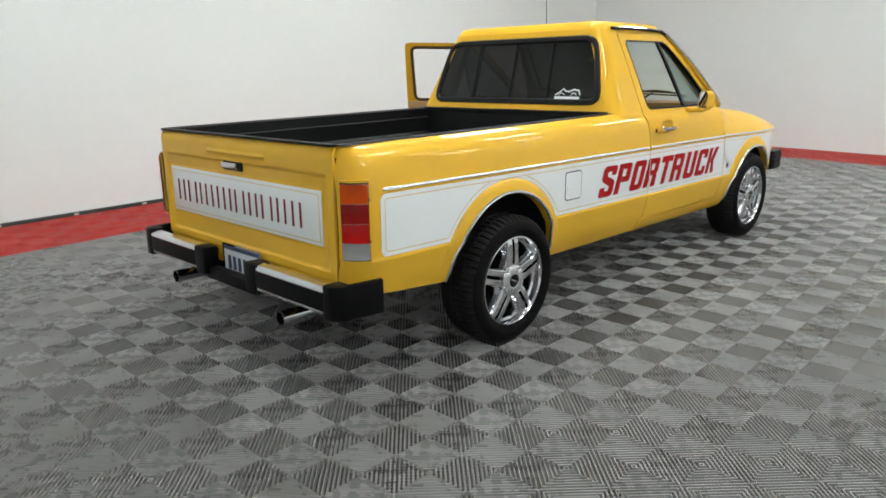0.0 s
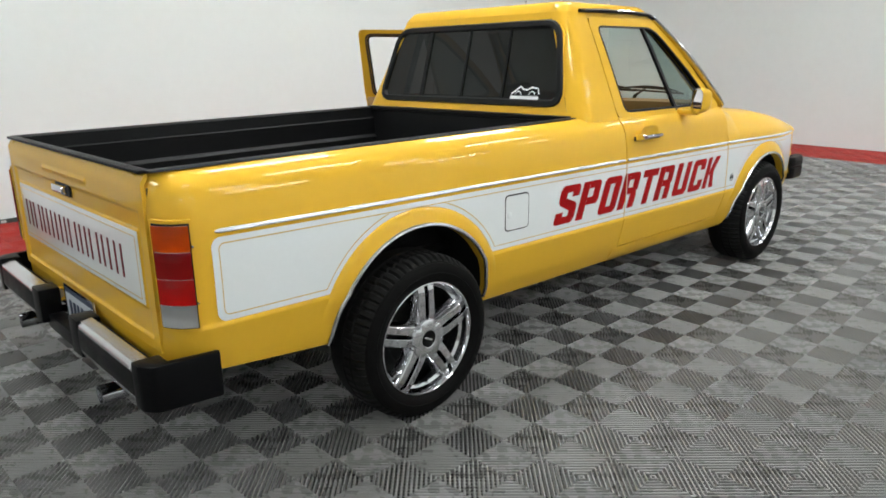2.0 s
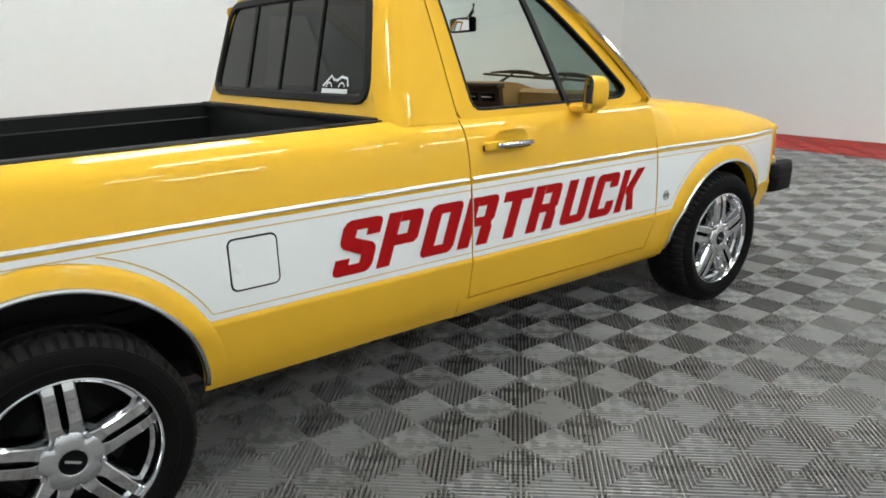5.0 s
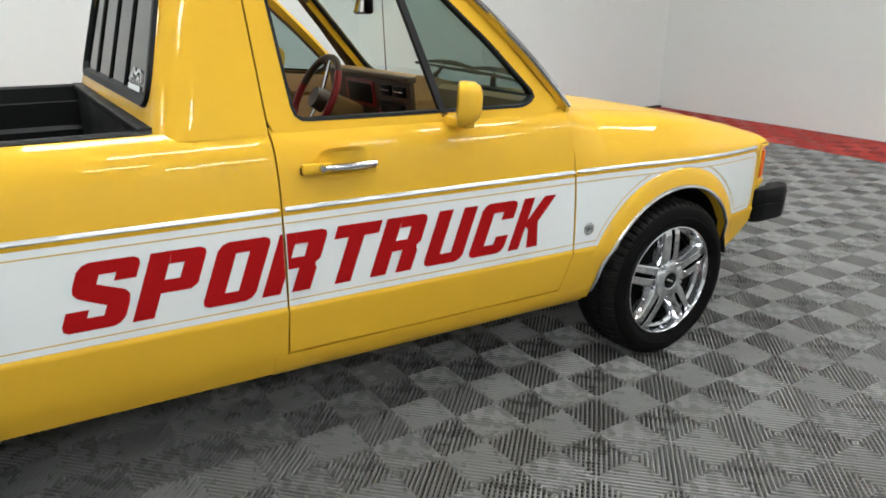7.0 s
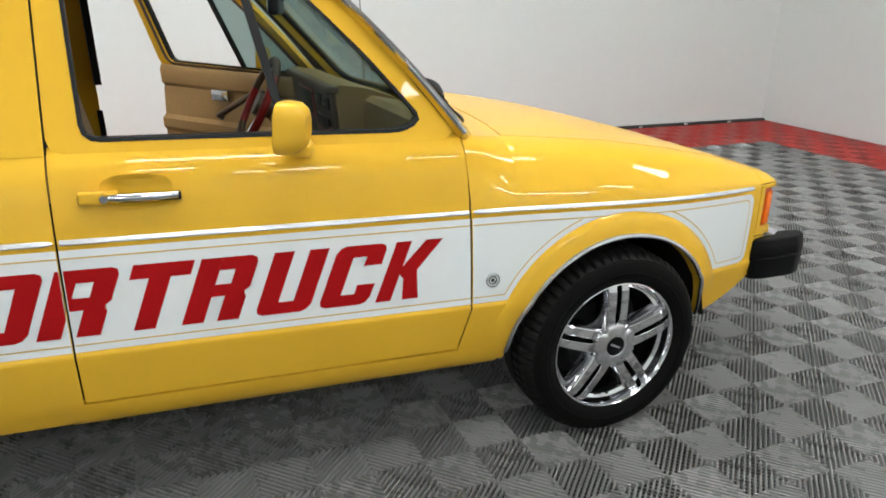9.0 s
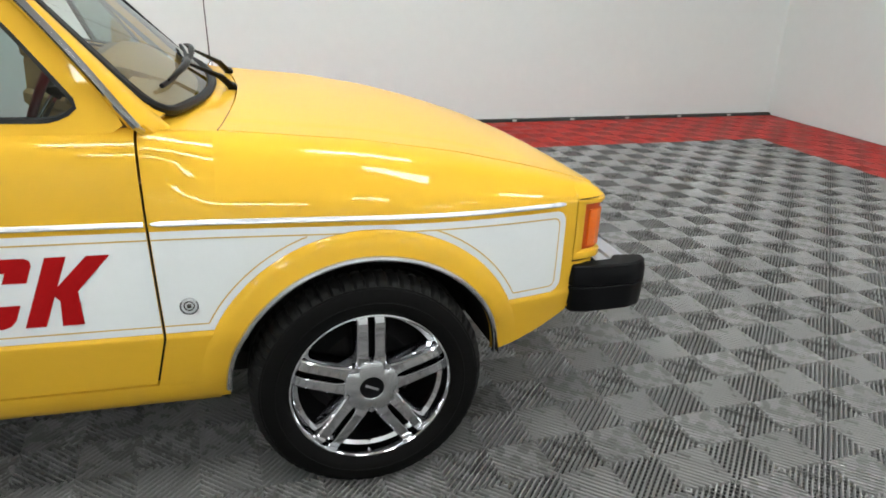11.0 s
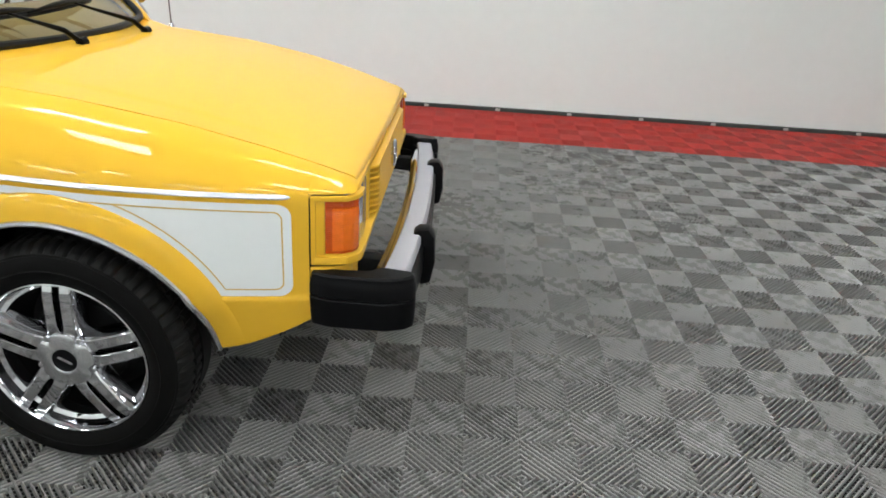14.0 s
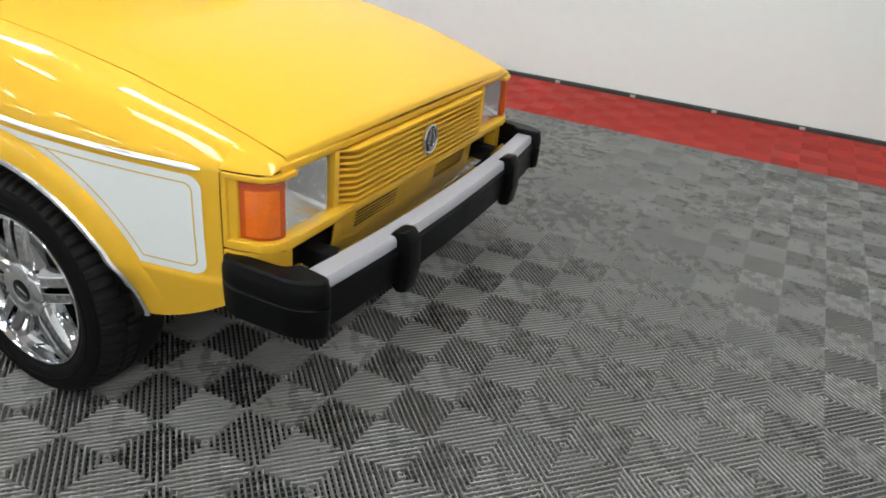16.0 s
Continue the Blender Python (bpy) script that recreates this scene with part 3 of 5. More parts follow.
# door glass opening, and the door frame round it, clockwise from the rear lower corner seen from the right
DLO = [(-1.338, 0.926), (-0.625, 0.926), (-0.572, 0.955), (-0.70, 1.105), (-0.870, 1.275), (-0.925, 1.303), (-1.354, 1.303)]
DOOR_TOP = [(GAP_R + 0.0022, 0.904), (-0.56, 0.904), (-0.488, 0.914), (-0.638, 1.105), (-0.815, 1.295), (-0.885, 1.338), (-1.4025, 1.338)]


def door(parent, side):
    """A whole door; the sheet metal first, then its fittings."""
    root = part("door", flip(thick(panel(columns(GAP_R + 0.0022, GAP_F - 0.003), lambda x: 0.335, door_upper), 0.012), side), PAINT, parent, "yellow door with white band and red letters" if side < 0 else "yellow door standing open with tan inner panel")
    loop_in = resample(roundpoly(DLO, 0.035), 96)
    loop_out = resample(roundpoly(DOOR_TOP, 0.03), 96)
    side_ring(loop_out, loop_in, root, "window_frame", PAINT, 0.004, 0.03, side=side)
    side_ring(loop_in, resample(grown(roundpoly(DLO, 0.035), -0.008), 96), root, "window_seal", RUBBER, 0.006, 0.02, "black rubber window seal", side=side)
    side_ring(resample(grown(roundpoly(DLO, 0.035), 0.012), 96), loop_in, root, "inner_trim", BROWN, -0.031, 0.040, "dark inner window trim", side=side)
    # panes and the post between them
    post_lo, post_hi = (-0.905, 0.915), (-0.985, 1.31)
    vent = [(post_lo[0] + 0.008, 0.915), (-0.60, 0.915), (-0.56, 0.95), (-0.70, 1.11), (-0.88, 1.29), (-0.93, 1.312), (post_hi[0] + 0.008, 1.312)]
    bm = bmesh.new()
    bm.faces.new([bm.verts.new((x, -glass_y(z) + 0.008, z)) for x, z in vent])
    part("vent_pane", flip(bm, side), VENT, root, "darker fixed quarter glass")
    bm = bmesh.new()
    rows = []
    for k in range(5):
        t = k / 4
        x, z = post_lo[0] + (post_hi[0] - post_lo[0]) * t, post_lo[1] + (post_hi[1] - post_lo[1]) * t
        y = -glass_y(z)
        rows.append([(x - 0.010, y + 0.012, z), (x - 0.010, y - 0.004, z), (x + 0.010, y - 0.004, z), (x + 0.010, y + 0.012, z)])
    grid(rows, bm, close=True)
    part("vent_post", flip(bm, side), RUBBER, root, "black post between the panes")
    # paint and decal
    part("white_band", flip(grid(band(GAP_R + 0.00225, GAP_F - 0.0035, None, root)), side), WHITE, root, "white painted band")
    for z in (0.694, 0.492):
        part("pinstripe", flip(ribbon(run((GAP_R + 0.004, z), (GAP_F - 0.004, z))), side), GOLD, root, "thin gold pinstripe")
    part("trim_strip", flip(trim_strip(GAP_R + 0.006, GAP_F - 0.006), side), TRIM, root, "bright chrome trim strip")
    if side < 0:
        keep = lambda p: clip_poly(p, -1, -(GAP_R + 0.0045))
        for sign, x, w in (("R", -1.472, 0.128), ("T", -1.320, 0.122), ("R", -1.179, 0.128), ("U", -1.018, 0.128), ("C", -0.868, 0.124), ("K", -0.724, 0.106)):
            part("letter", letter(sign, x, w, keep), RED, root, "red painted capital letter")
    # handle
    zc = 0.822
    y0 = -side_y(-1.25, 0.728) + 0.006
    bm = bmesh.new()
    rows = []
    for r, d in ((1.05, -0.0025), (0.92, -0.001), (0.72, 0.007), (0.0, 0.009)):
        rows.append([(-1.238 + 0.068 * r * math.copysign(abs(math.cos(a)) ** 0.6, math.cos(a)), y0 - 0.006 + d, zc + 0.008 + 0.036 * r * math.copysign(abs(math.sin(a)) ** 0.6, math.sin(a))) for a in np.linspace(0, math.tau, 33)])
    grid(rows, bm)
    part("handle_cup", flip(bm, side), PAINT, root, "pressed yellow finger cup")
    part("handle_bezel", flip(box(-1.252, y0 - 0.006, zc - 0.005, 0.202, 0.010, 0.019, 0.004, 3), side), RUBBER, root, "black rubber handle base")
    part("handle_end", flip(box(-1.312, y0 - 0.0125, zc, 0.078, 0.018, 0.0265, 0.006, 3), side), PAINT, root, "yellow end of the handle")
    part("handle_grip", flip(tube([(-1.30, y0 - 0.020, zc), (-1.27, y0 - 0.025, zc), (-1.20, y0 - 0.026, zc), (-1.158, y0 - 0.020, zc)], [0.008, 0.0105, 0.0105, 0.009], 12, flat=0.85), side), CHROME, root, "polished chrome pull handle")
    part("lock_button", flip(lathe([(0.0, 0.03), (0.008, 0.03), (0.010, 0.024), (0.010, 0.0)], 16, (-1.302, y0 - 0.002, zc)), side), CHROME, root, "chrome lock button")
    # inner trim
    sheet = []
    for x in np.linspace(GAP_R + 0.02, GAP_F - 0.05, 14):
        sheet.append([(x, -y, z) for y, z in ((0.70, 0.37), (0.685, 0.50), (0.685, 0.60), (0.668, 0.62), (0.668, 0.66), (0.69, 0.68), (0.695, 0.80), (0.70, 0.815), (0.685, 0.83), (0.68, 0.89), (0.69, 0.912), (0.73, 0.915))])
    part("inner_panel", flip(grid(sheet), side), TAN, root, "quilted tan vinyl inner panel")
    part("armrest", flip(tube([(-1.02, -0.675, 0.70), (-1.0, -0.635, 0.715), (-0.90, -0.628, 0.77), (-0.80, -0.64, 0.83), (-0.77, -0.68, 0.84)], 0.013, 10), side), BROWN, root, "brown grab handle")
    part("inner_release", flip(box(-1.02, -0.678, 0.80, 0.10, 0.02, 0.05, 0.008), side), CHROME, root, "chrome inner door release")
    return root


def mirror(parent, side):
    cx, cy, cz = -0.915, -0.872, 0.962
    turn = Matrix.Translation((cx, cy, cz)) @ Matrix.Rotation(radians(-30), 4, "Z") @ Matrix.Rotation(radians(3), 4, "Y") @ Matrix.Translation((-cx, -cy, -cz))
    bm = bmesh.new()
    rows = []
    for d, s in ((0.0, 1.0), (0.015, 1.02), (0.04, 0.95), (0.055, 0.75), (0.062, 0.45)):
        rows.append([(cx - 0.03 + d, cy + p * s, cz + q * s + d * 0.12) for p, q in rounded(-0.045, 0.045, -0.056, 0.056, 0.032)])
    grid(rows, bm, close=True)
    bm.faces.new([bm.verts.new(p) for p in rows[-1]])
    bm.transform(turn)
    ob = part("mirror_housing", flip(bm, side), PAINT, parent, "yellow wing mirror housing")
    part("mirror_stalk", flip(prism([(cx + 0.004, -0.74), (cx + 0.060, -0.735), (cx + 0.055, -0.80), (cx + 0.036, -0.85), (cx + 0.004, -0.85), (cx - 0.002, -0.80)], 0.896, 0.920, "z", 0.006), side), PAINT, parent, "yellow mirror foot")
    bm = bmesh.new()
    bm.faces.new([bm.verts.new((cx - 0.027, cy + p, cz + q)) for p, q in rounded(-0.039, 0.039, -0.050, 0.050, 0.028)])
    bm.transform(turn)
    part("mirror_glass", flip(bm, side), MIRROR, parent, "mirror glass")
    rim = [[(cx - 0.031, cy + p, cz + q) for p, q in rounded(-0.045, 0.045, -0.056, 0.056, 0.032)], [(cx - 0.031, cy + p, cz + q) for p, q in rounded(-0.039, 0.039, -0.050, 0.050, 0.028)]]
    bm = grid(rim, close=True)
    bm.transform(turn)
    part("mirror_rim", flip(bm, side), CHROME, parent, "thin bright mirror rim")
    return ob


def wheel(parent, x, y, side):
    """Tyre and five-spoke chrome rim; y is the plane of the hub cap."""
    root = new("wheel")
    root.parent, root.location = parent, (x, y * side, 0.288)
    root["label"] = "black tyre on a five-spoke chrome rim"
    out = side
    R = 0.290

    side_prof = [(0.195, 0.0), (0.205, 0.010), (0.225, 0.018), (0.248, 0.019), (0.262, 0.014), (0.266, 0.0125), (0.267, 0.010), (0.272, 0.008)]
    part("tyre", lathe(side_prof, 96, out=out), TYRE, root, "black rubber road tyre", rake=False, sharp=30)
    n = 62 * 4
    rows = []
    prof = [(0.271, 0.009), (0.278, 0.003), (0.2845, -0.006), (0.2895, -0.020), (0.2905, -0.042), (0.2830, -0.044), (0.2830, -0.050), (0.2905, -0.052), (0.2905, -0.085), (0.2830, -0.087), (0.2830, -0.093), (0.2905, -0.095), (0.2890, -0.150), (0.282, -0.168), (0.262, -0.185), (0.225, -0.188), (0.195, -0.170)]
    for k in range(n + 1):
        a = k * math.tau / n
        cut = 0.0085 if k % 4 == 0 else 0.0
        rows.append([((r - cut * (1 <= q <= 4 or 7 <= q <= 8)) * math.cos(a + 0.012 * (q > 5)), out * (d - 0.3 * cut * (1 <= q <= 2)), (r - cut * (1 <= q <= 4 or 7 <= q <= 8)) * math.sin(a + 0.012 * (q > 5))) for q, (r, d) in enumerate(prof)])
    bm = grid(rows)
    bmesh.ops.remove_doubles(bm, verts=bm.verts, dist=1e-5)
    bmesh.ops.recalc_face_normals(bm, faces=bm.faces)
    part("tread", bm, TREAD, root, "black tread with cut shoulder blocks", rake=False, sharp=25)
    rings = lathe([(0.232, 0.0188), (0.234, 0.0205), (0.236, 0.0186)], 72, out=out)
    part("sidewall_ring", rings, TYRE, root, rake=False)
    part("rim", lathe([(0.200, -0.004), (0.203, 0.004), (0.200, 0.010), (0.196, 0.011), (0.1925, 0.006), (0.191, -0.008), (0.187, -0.022), (0.177, -0.028), (0.173, -0.040), (0.164, -0.08), (0.158, -0.14)], 96, out=out), CHROME, root, "polished chrome rim with five split spokes", rake=False)
    for k in range(5):
        a0 = math.pi / 2 + k * math.tau / 5
        bm = bmesh.new()
        for s in (-1, 1):
            rows = []
            # radius, slot edge, outer edge, height
            for r, w0, w1, d in ((0.050, 0.0, 0.041, 0.001), (0.070, 0.0012, 0.0405, 0.003), (0.080, 0.0042, 0.0400, 0.0045), (0.086, 0.0054, 0.0398, 0.005), (0.094, 0.0060, 0.0395, 0.005), (0.140, 0.0062, 0.0388, 0.0045), (0.168, 0.0064, 0.0384, 0.003), (0.184, 0.0064, 0.0384, -0.001), (0.193, 0.0064, 0.0395, -0.006)):
                row = []
                span = w1 - w0
                for w, dd in ((w0 * 0.9, -0.034), (w0 + 0.0005, -0.010), (w0 + 0.0020, -0.0010), (w0 + 0.0032, 0.0), (w1 - 0.0075, -0.0012), (w1 - 0.0045, -0.0035), (w1 - 0.002, -0.008), (w1 + 0.001, -0.016), (w1 + 0.008, -0.042)):
                    p, q = r, s * w
                    row.append((p * math.cos(a0) - q * math.sin(a0), out * (d + dd), p * math.sin(a0) + q * math.cos(a0)))
                rows.append(row if s > 0 else row[::-1])
            grid(rows, bm)
        bmesh.ops.recalc_face_normals(bm, faces=bm.faces)
        part("spoke", bm, CHROME, root, rake=False, sharp=16)
    hub = []
    for a in np.linspace(0, math.tau, 101):
        off = abs(((a - math.pi / 2) / (math.tau / 5)) % 1 - 0.5) * math.tau / 5
        lobe = 0.070 - 0.013 * math.exp(-(off / 0.17) ** 2)
        hub.append([(r * math.cos(a), out * d, r * math.sin(a)) for r, d in ((lobe + 0.001, -0.02), (lobe, 0.003), (lobe - 0.0015, 0.0068), (lobe - 0.005, 0.0085), (0.036, 0.0105), (0.0315, 0.0105), (0.030, 0.0095), (0.0295, 0.005))])
    part("hub", grid(hub), ALU, root, "satin silver hub with scalloped edge", rake=False)
    part("hub_cap", lathe([(0.0, 0.0075), (0.020, 0.0072), (0.0295, 0.005)], 36, out=out), BLACK, root, "black hub cap", rake=False)
    part("cap_mark", box(0, out * 0.0082, 0.0, 0.036, 0.002, 0.007, 0.0008, turn=Matrix.Rotation(radians(25), 4, "Y")), ALU, root, "small silver mark", rake=False)
    for k in range(5):
        a = math.pi / 2 + math.tau * (k + 0.5) / 5
        part("lug_nut", lathe([(0.0, 0.0065), (0.006, 0.006), (0.0085, 0.002), (0.0085, -0.015)], 12, (0.066 * math.cos(a), 0, 0.066 * math.sin(a)), out=out), CHROME, root, rake=False)
    part("brake_disc", lathe([(0.0, -0.075), (0.115, -0.075), (0.118, -0.09), (0.135, -0.11), (0.17, -0.14)], 40, out=out), DARK, root, "dark brake parts", rake=False)
    part("valve_stem", tube([(0.0, out * -0.02, -0.172), (0.0, out * 0.004, -0.160)], 0.004, 8), ALU, root, rake=False)
    return root


def side_panels(truck, side):
    """Bed side and front fender with their paint, trim, flares and wheel wells."""
    bed = part("bed_side", flip(thick(panel(columns(-3.4695, GAP_R - 0.0022, ARCH_R), bed_low, bed_upper), 0.004), side), PAINT, truck, "glossy yellow bed side with white band")
    fender = part("front_fender", flip(thick(panel(columns(GAP_F + 0.0022, 0.556, ARCH_F), fender_low, fender_upper), 0.004), side), PAINT, truck, "glossy yellow front fender with white band")
    part("white_band", flip(grid(band(-3.335, GAP_R - 0.0035, ARCH_R, bed, -1)), side), WHITE, bed, "white painted band cut round the wheel arch")
    part("white_band", flip(grid(band(GAP_F + 0.0035, 0.520, ARCH_F, fender, 1)), side), WHITE, fender, "white painted band cut round the wheel arch")
    part("trim_strip", flip(trim_strip(-3.318, GAP_R - 0.006, True), side), TRIM, bed, "bright chrome trim strip")
    part("trim_strip", flip(trim_strip(GAP_F + 0.006, 0.518, True), side), TRIM, fender, "bright chrome trim strip")
    # pinstripes: along the band and round the arches
    r = FLARE + 0.017
    top, low, rc = 0.694, 0.492, 0.018
    for owner, arch, xa, xb in ((bed, ARCH_R, -3.312, GAP_R - 0.004), (fender, ARCH_F, GAP_F + 0.004, 0.500)):
        part("pinstripe", flip(ribbon([(x, z - TRIM_Z + trim_z(x)) for x, z in run((xa + (owner is bed) * rc, top), (xb - (owner is fender) * rc, top))]), side), GOLD, owner, "thin gold pinstripe")
        bend = arc_line(arch, r, low)
        line = run((xa + (owner is bed) * rc, low), bend[0])[:-1] + [p for p in bend if p[1] < top - 0.002 and p[0] < arch[0]]
        part("pinstripe", flip(ribbon(line), side), GOLD, owner, "thin gold pinstripe")
        line = [p for p in bend if p[1] < top - 0.002 and p[0] > arch[0]] + run(bend[-1], (xb - (owner is fender) * rc, low))[1:]
        part("pinstripe", flip(ribbon(line), side), GOLD, owner, "thin gold pinstripe")
        xe = xa if owner is bed else xb
        sg, hi = (1, top) if owner is bed else (-1, top - TRIM_Z + trim_z(xb))
        turn = [(xe + sg * rc * (1 - math.cos(q)), low + rc * (1 - math.sin(q))) for q in np.linspace(math.pi / 2, 0, 7)]
        turn += run((xe, low + rc), (xe, hi - rc))[1:-1]
        turn += [(xe + sg * rc * (1 - math.cos(q)), hi - rc * (1 - math.sin(q))) for q in np.linspace(0, math.pi / 2, 7)]
        part("pinstripe", flip(ribbon(turn), side), GOLD, owner, "thin gold pinstripe")
    for owner, arch, base in ((bed, ARCH_R, bed_base), (fender, ARCH_F, fender_base)):
        part("wheel_flare", flip(flare(arch, base), side), PAINT, owner, "swollen yellow wheel-arch lip")
        part("arch_trim", flip(arch_trim(arch, base), side), ALU, owner, "bright wheel-arch trim")
        part("wheel_well", flip(wheel_well(arch), side), DARK, owner, "dark wheel well")
    # tip of the fender over the corner lamp
    rows = []
    for x in sorted(set(list(np.linspace(0.556, 0.648, 14)) + [0.652, 0.6545])):
        t = max(0, x - 0.60) / 0.0545
        y0, zt = 0.639 - 0.0342 * x - 0.004 * t ** 4, hood_z(x, 0.63) - 0.001 - 0.010 * t ** 5
        yb = side_y(x, 0.72) if x < 0.60 else side_y(0.60, 0.72) - 0.28 * (x - 0.60) - 5 * (x - 0.60) ** 2
        zb = 0.7225 if x > 0.5562 else trim_z(x)
        col = [(yb + (y0 - yb) * interp(FALL, q), zb + (zt - zb) * q) for q in [math.sin(math.pi / 2 * k / 12) for k in range(13)]]
        rows.append([(x, -y, z) for y, z in col])
    last = rows[-1]
    rows.append([(0.6555, y, 0.7225 + (z - 0.7225) * 0.6) for x, y, z in last])
    rows.append([(0.640, y, 0.722) for x, y, z in last])
    part("fender_tip", flip(grid(rows), side), PAINT, fender, "rounded yellow fender tip")
    # dark strips close the gaps at the door's edges
    for x0 in (GAP_R, GAP_F):
        zs = np.linspace(0.335, 0.80, 12)
        rows = [[(warp(x0, z) + d, -side_y(x0, z) + (0.016 if z < 0.72 else 0.016 + 0.5 * (z - 0.72)), z) for d in (-0.011, 0.011)] for z in zs]
        part("gap_backing", flip(grid(rows), side), RUBBER, truck, "dark gap at the door's edge")
    # sill under the door
    sheet = []
    for x in columns(-1.44, GAP_F + 0.11, None, 0.08):
        sheet.append([(x, -y, z) for y, z in ((0.68, 0.250), (0.722, 0.252), (0.740, 0.260), (0.757, 0.282), (0.772, 0.312), (0.775, 0.327), (0.752, 0.333))])
    part("sill", flip(thick(grid(sheet), 0.004), side), PAINT, truck, "yellow sill below the door")
    if side < 0:
        keep = lambda p: clip_poly(p, 1, GAP_R - 0.0045)
        for sign, x, w in (("S", -1.915, 0.128), ("P", -1.769, 0.126), ("O", -1.617, 0.126), ("R", -1.472, 0.128)):
            part("letter", letter(sign, x, w, keep), RED, bed, "red painted capital letter")
        # fuel flap
        loop = rounded(-2.196, -2.060, 0.536, 0.676, 0.020)
        rim = [(grown(loop, d), off) for d, off in ((0.0, 0.0022), (-0.003, 0.0042), (-0.006, 0.0022))]
        rows = [[(x, -side_y(x, z) - off, z) for x, z in lp] for lp, off in rim]
        part("flap_gap", grid(rows, close=True), RUBBER, bed, "black gap round the fuel flap")
        lid = grown(loop, -0.0055)
        bm = bmesh.new()
        outer = [bm.verts.new((x, -side_y(x, z) - 0.0046, z)) for x, z in lid]
        bm.faces.new(outer)
        part("fuel_flap", bm, WHITE, bed, "white fuel filler flap")
        part("flap_dimple", lathe([(0.0, 0.0065), (0.010, 0.006), (0.014, 0.0044)], 20, (-2.172, -side_y(-2.172, 0.598), 0.598)), WHITE, bed, "finger dimple")
        badge = lathe([(0.020, 0.002), (0.020, 0.005), (0.017, 0.006), (0.0165, 0.004)], 28, (-0.403, -side_y(-0.403, 0.538), 0.538))
        part("badge_ring", badge, CHROME, fender, "round chrome badge ring")
        part("badge_ring", lathe([(0.012, 0.003), (0.011, 0.006), (0.009, 0.003)], 24, (-0.403, -side_y(-0.403, 0.538), 0.538)), IRON, fender, "inner dark badge ring")
        part("badge_mark", box(-0.403, -side_y(-0.403, 0.538) - 0.004, 0.538, 0.009, 0.003, 0.009, 0.001), IRON, fender, "small dark badge mark")
    # tail lamp on the rear corner: reflector bowls behind tinted lenses
    def corner(a0, a1, n):
        out = []
        for q in np.linspace(0, 1, n):
            a = radians(a0 + (a1 - a0) * q)
            out.append((-3.362 - 0.118 * math.cos(a), -(0.681 + 0.118 * math.sin(a)), Vector((-math.cos(a), -math.sin(a), 0))))
        return out

    def sheet(spots, levels):
        return grid([[(x + n.x * (d if 0 < i <= len(spots) else -0.004), y + n.y * (d if 0 < i <= len(spots) else -0.004), z) for i, (x, y, n) in enumerate([spots[0], *spots, spots[-1]])] for z, d in levels])
    wide, spots, bowl = corner(16, 76, 11), corner(19, 73, 10), corner(21, 71, 15)
    part("lamp_surround", flip(sheet(wide, ((0.464, -0.010), (0.466, 0.0015), (0.770, 0.0015), (0.772, -0.010))), side), PAINT, bed, "body-coloured lamp surround")
    part("lamp_gasket", flip(sheet(spots, ((0.472, -0.010), (0.474, 0.0035), (0.761, 0.0035), (0.763, -0.010))), side), RUBBER, bed, "thin dark lamp gasket")
    # one red lens in two tints, the lower one's glow put into colour
    for name, mat, z0, z1, label in (("turn_lens", AMBERGLASS, 0.686, 0.757, "orange turn-signal lens"), ("brake_lens", DEEPGLASS, 0.6125, 0.6855, "upper half of the red tail lens, in a darker tint"), ("brake_lens", REDGLASS, 0.5405, 0.612, "lower half of the red tail lens, its glow put into the tint"), ("reverse_lens", CLEARGLASS, 0.478, 0.540, "clear reversing-light lens")):
        rows = []
        for v in np.linspace(-1, 1, 9):
            rows.append([(x + n.x * d, y + n.y * d, (z0 + z1) / 2 + v * (z1 - z0) / 2) for (x, y, n), d in
                         [(sp, 0.0085 - 0.0045 * (1 - v ** 2) * (1 - u ** 2)) for sp, u in zip(bowl, np.linspace(-1, 1, 15))]])
        part("reflector", flip(grid(rows), side), REFLECTOR, bed, "dished silver reflector")
        levels = ((z0, -0.004), (z0 + 0.0005, 0.0088), (z0 + 0.002, 0.0100), (z1 - 0.002, 0.0100), (z1 - 0.0005, 0.0088), (z1, -0.004))
        part(name, flip(sheet(bowl, levels), side), mat, bed, label)
    for z in (0.700, 0.545):
        for e in (0, -1):
            x, y, n = spots[e]
            part("lens_screw", flip(lathe([(0.0, 0.011), (0.003, 0.010), (0.004, 0.003)], 10, (x, y, z)), side), CHROME, bed)


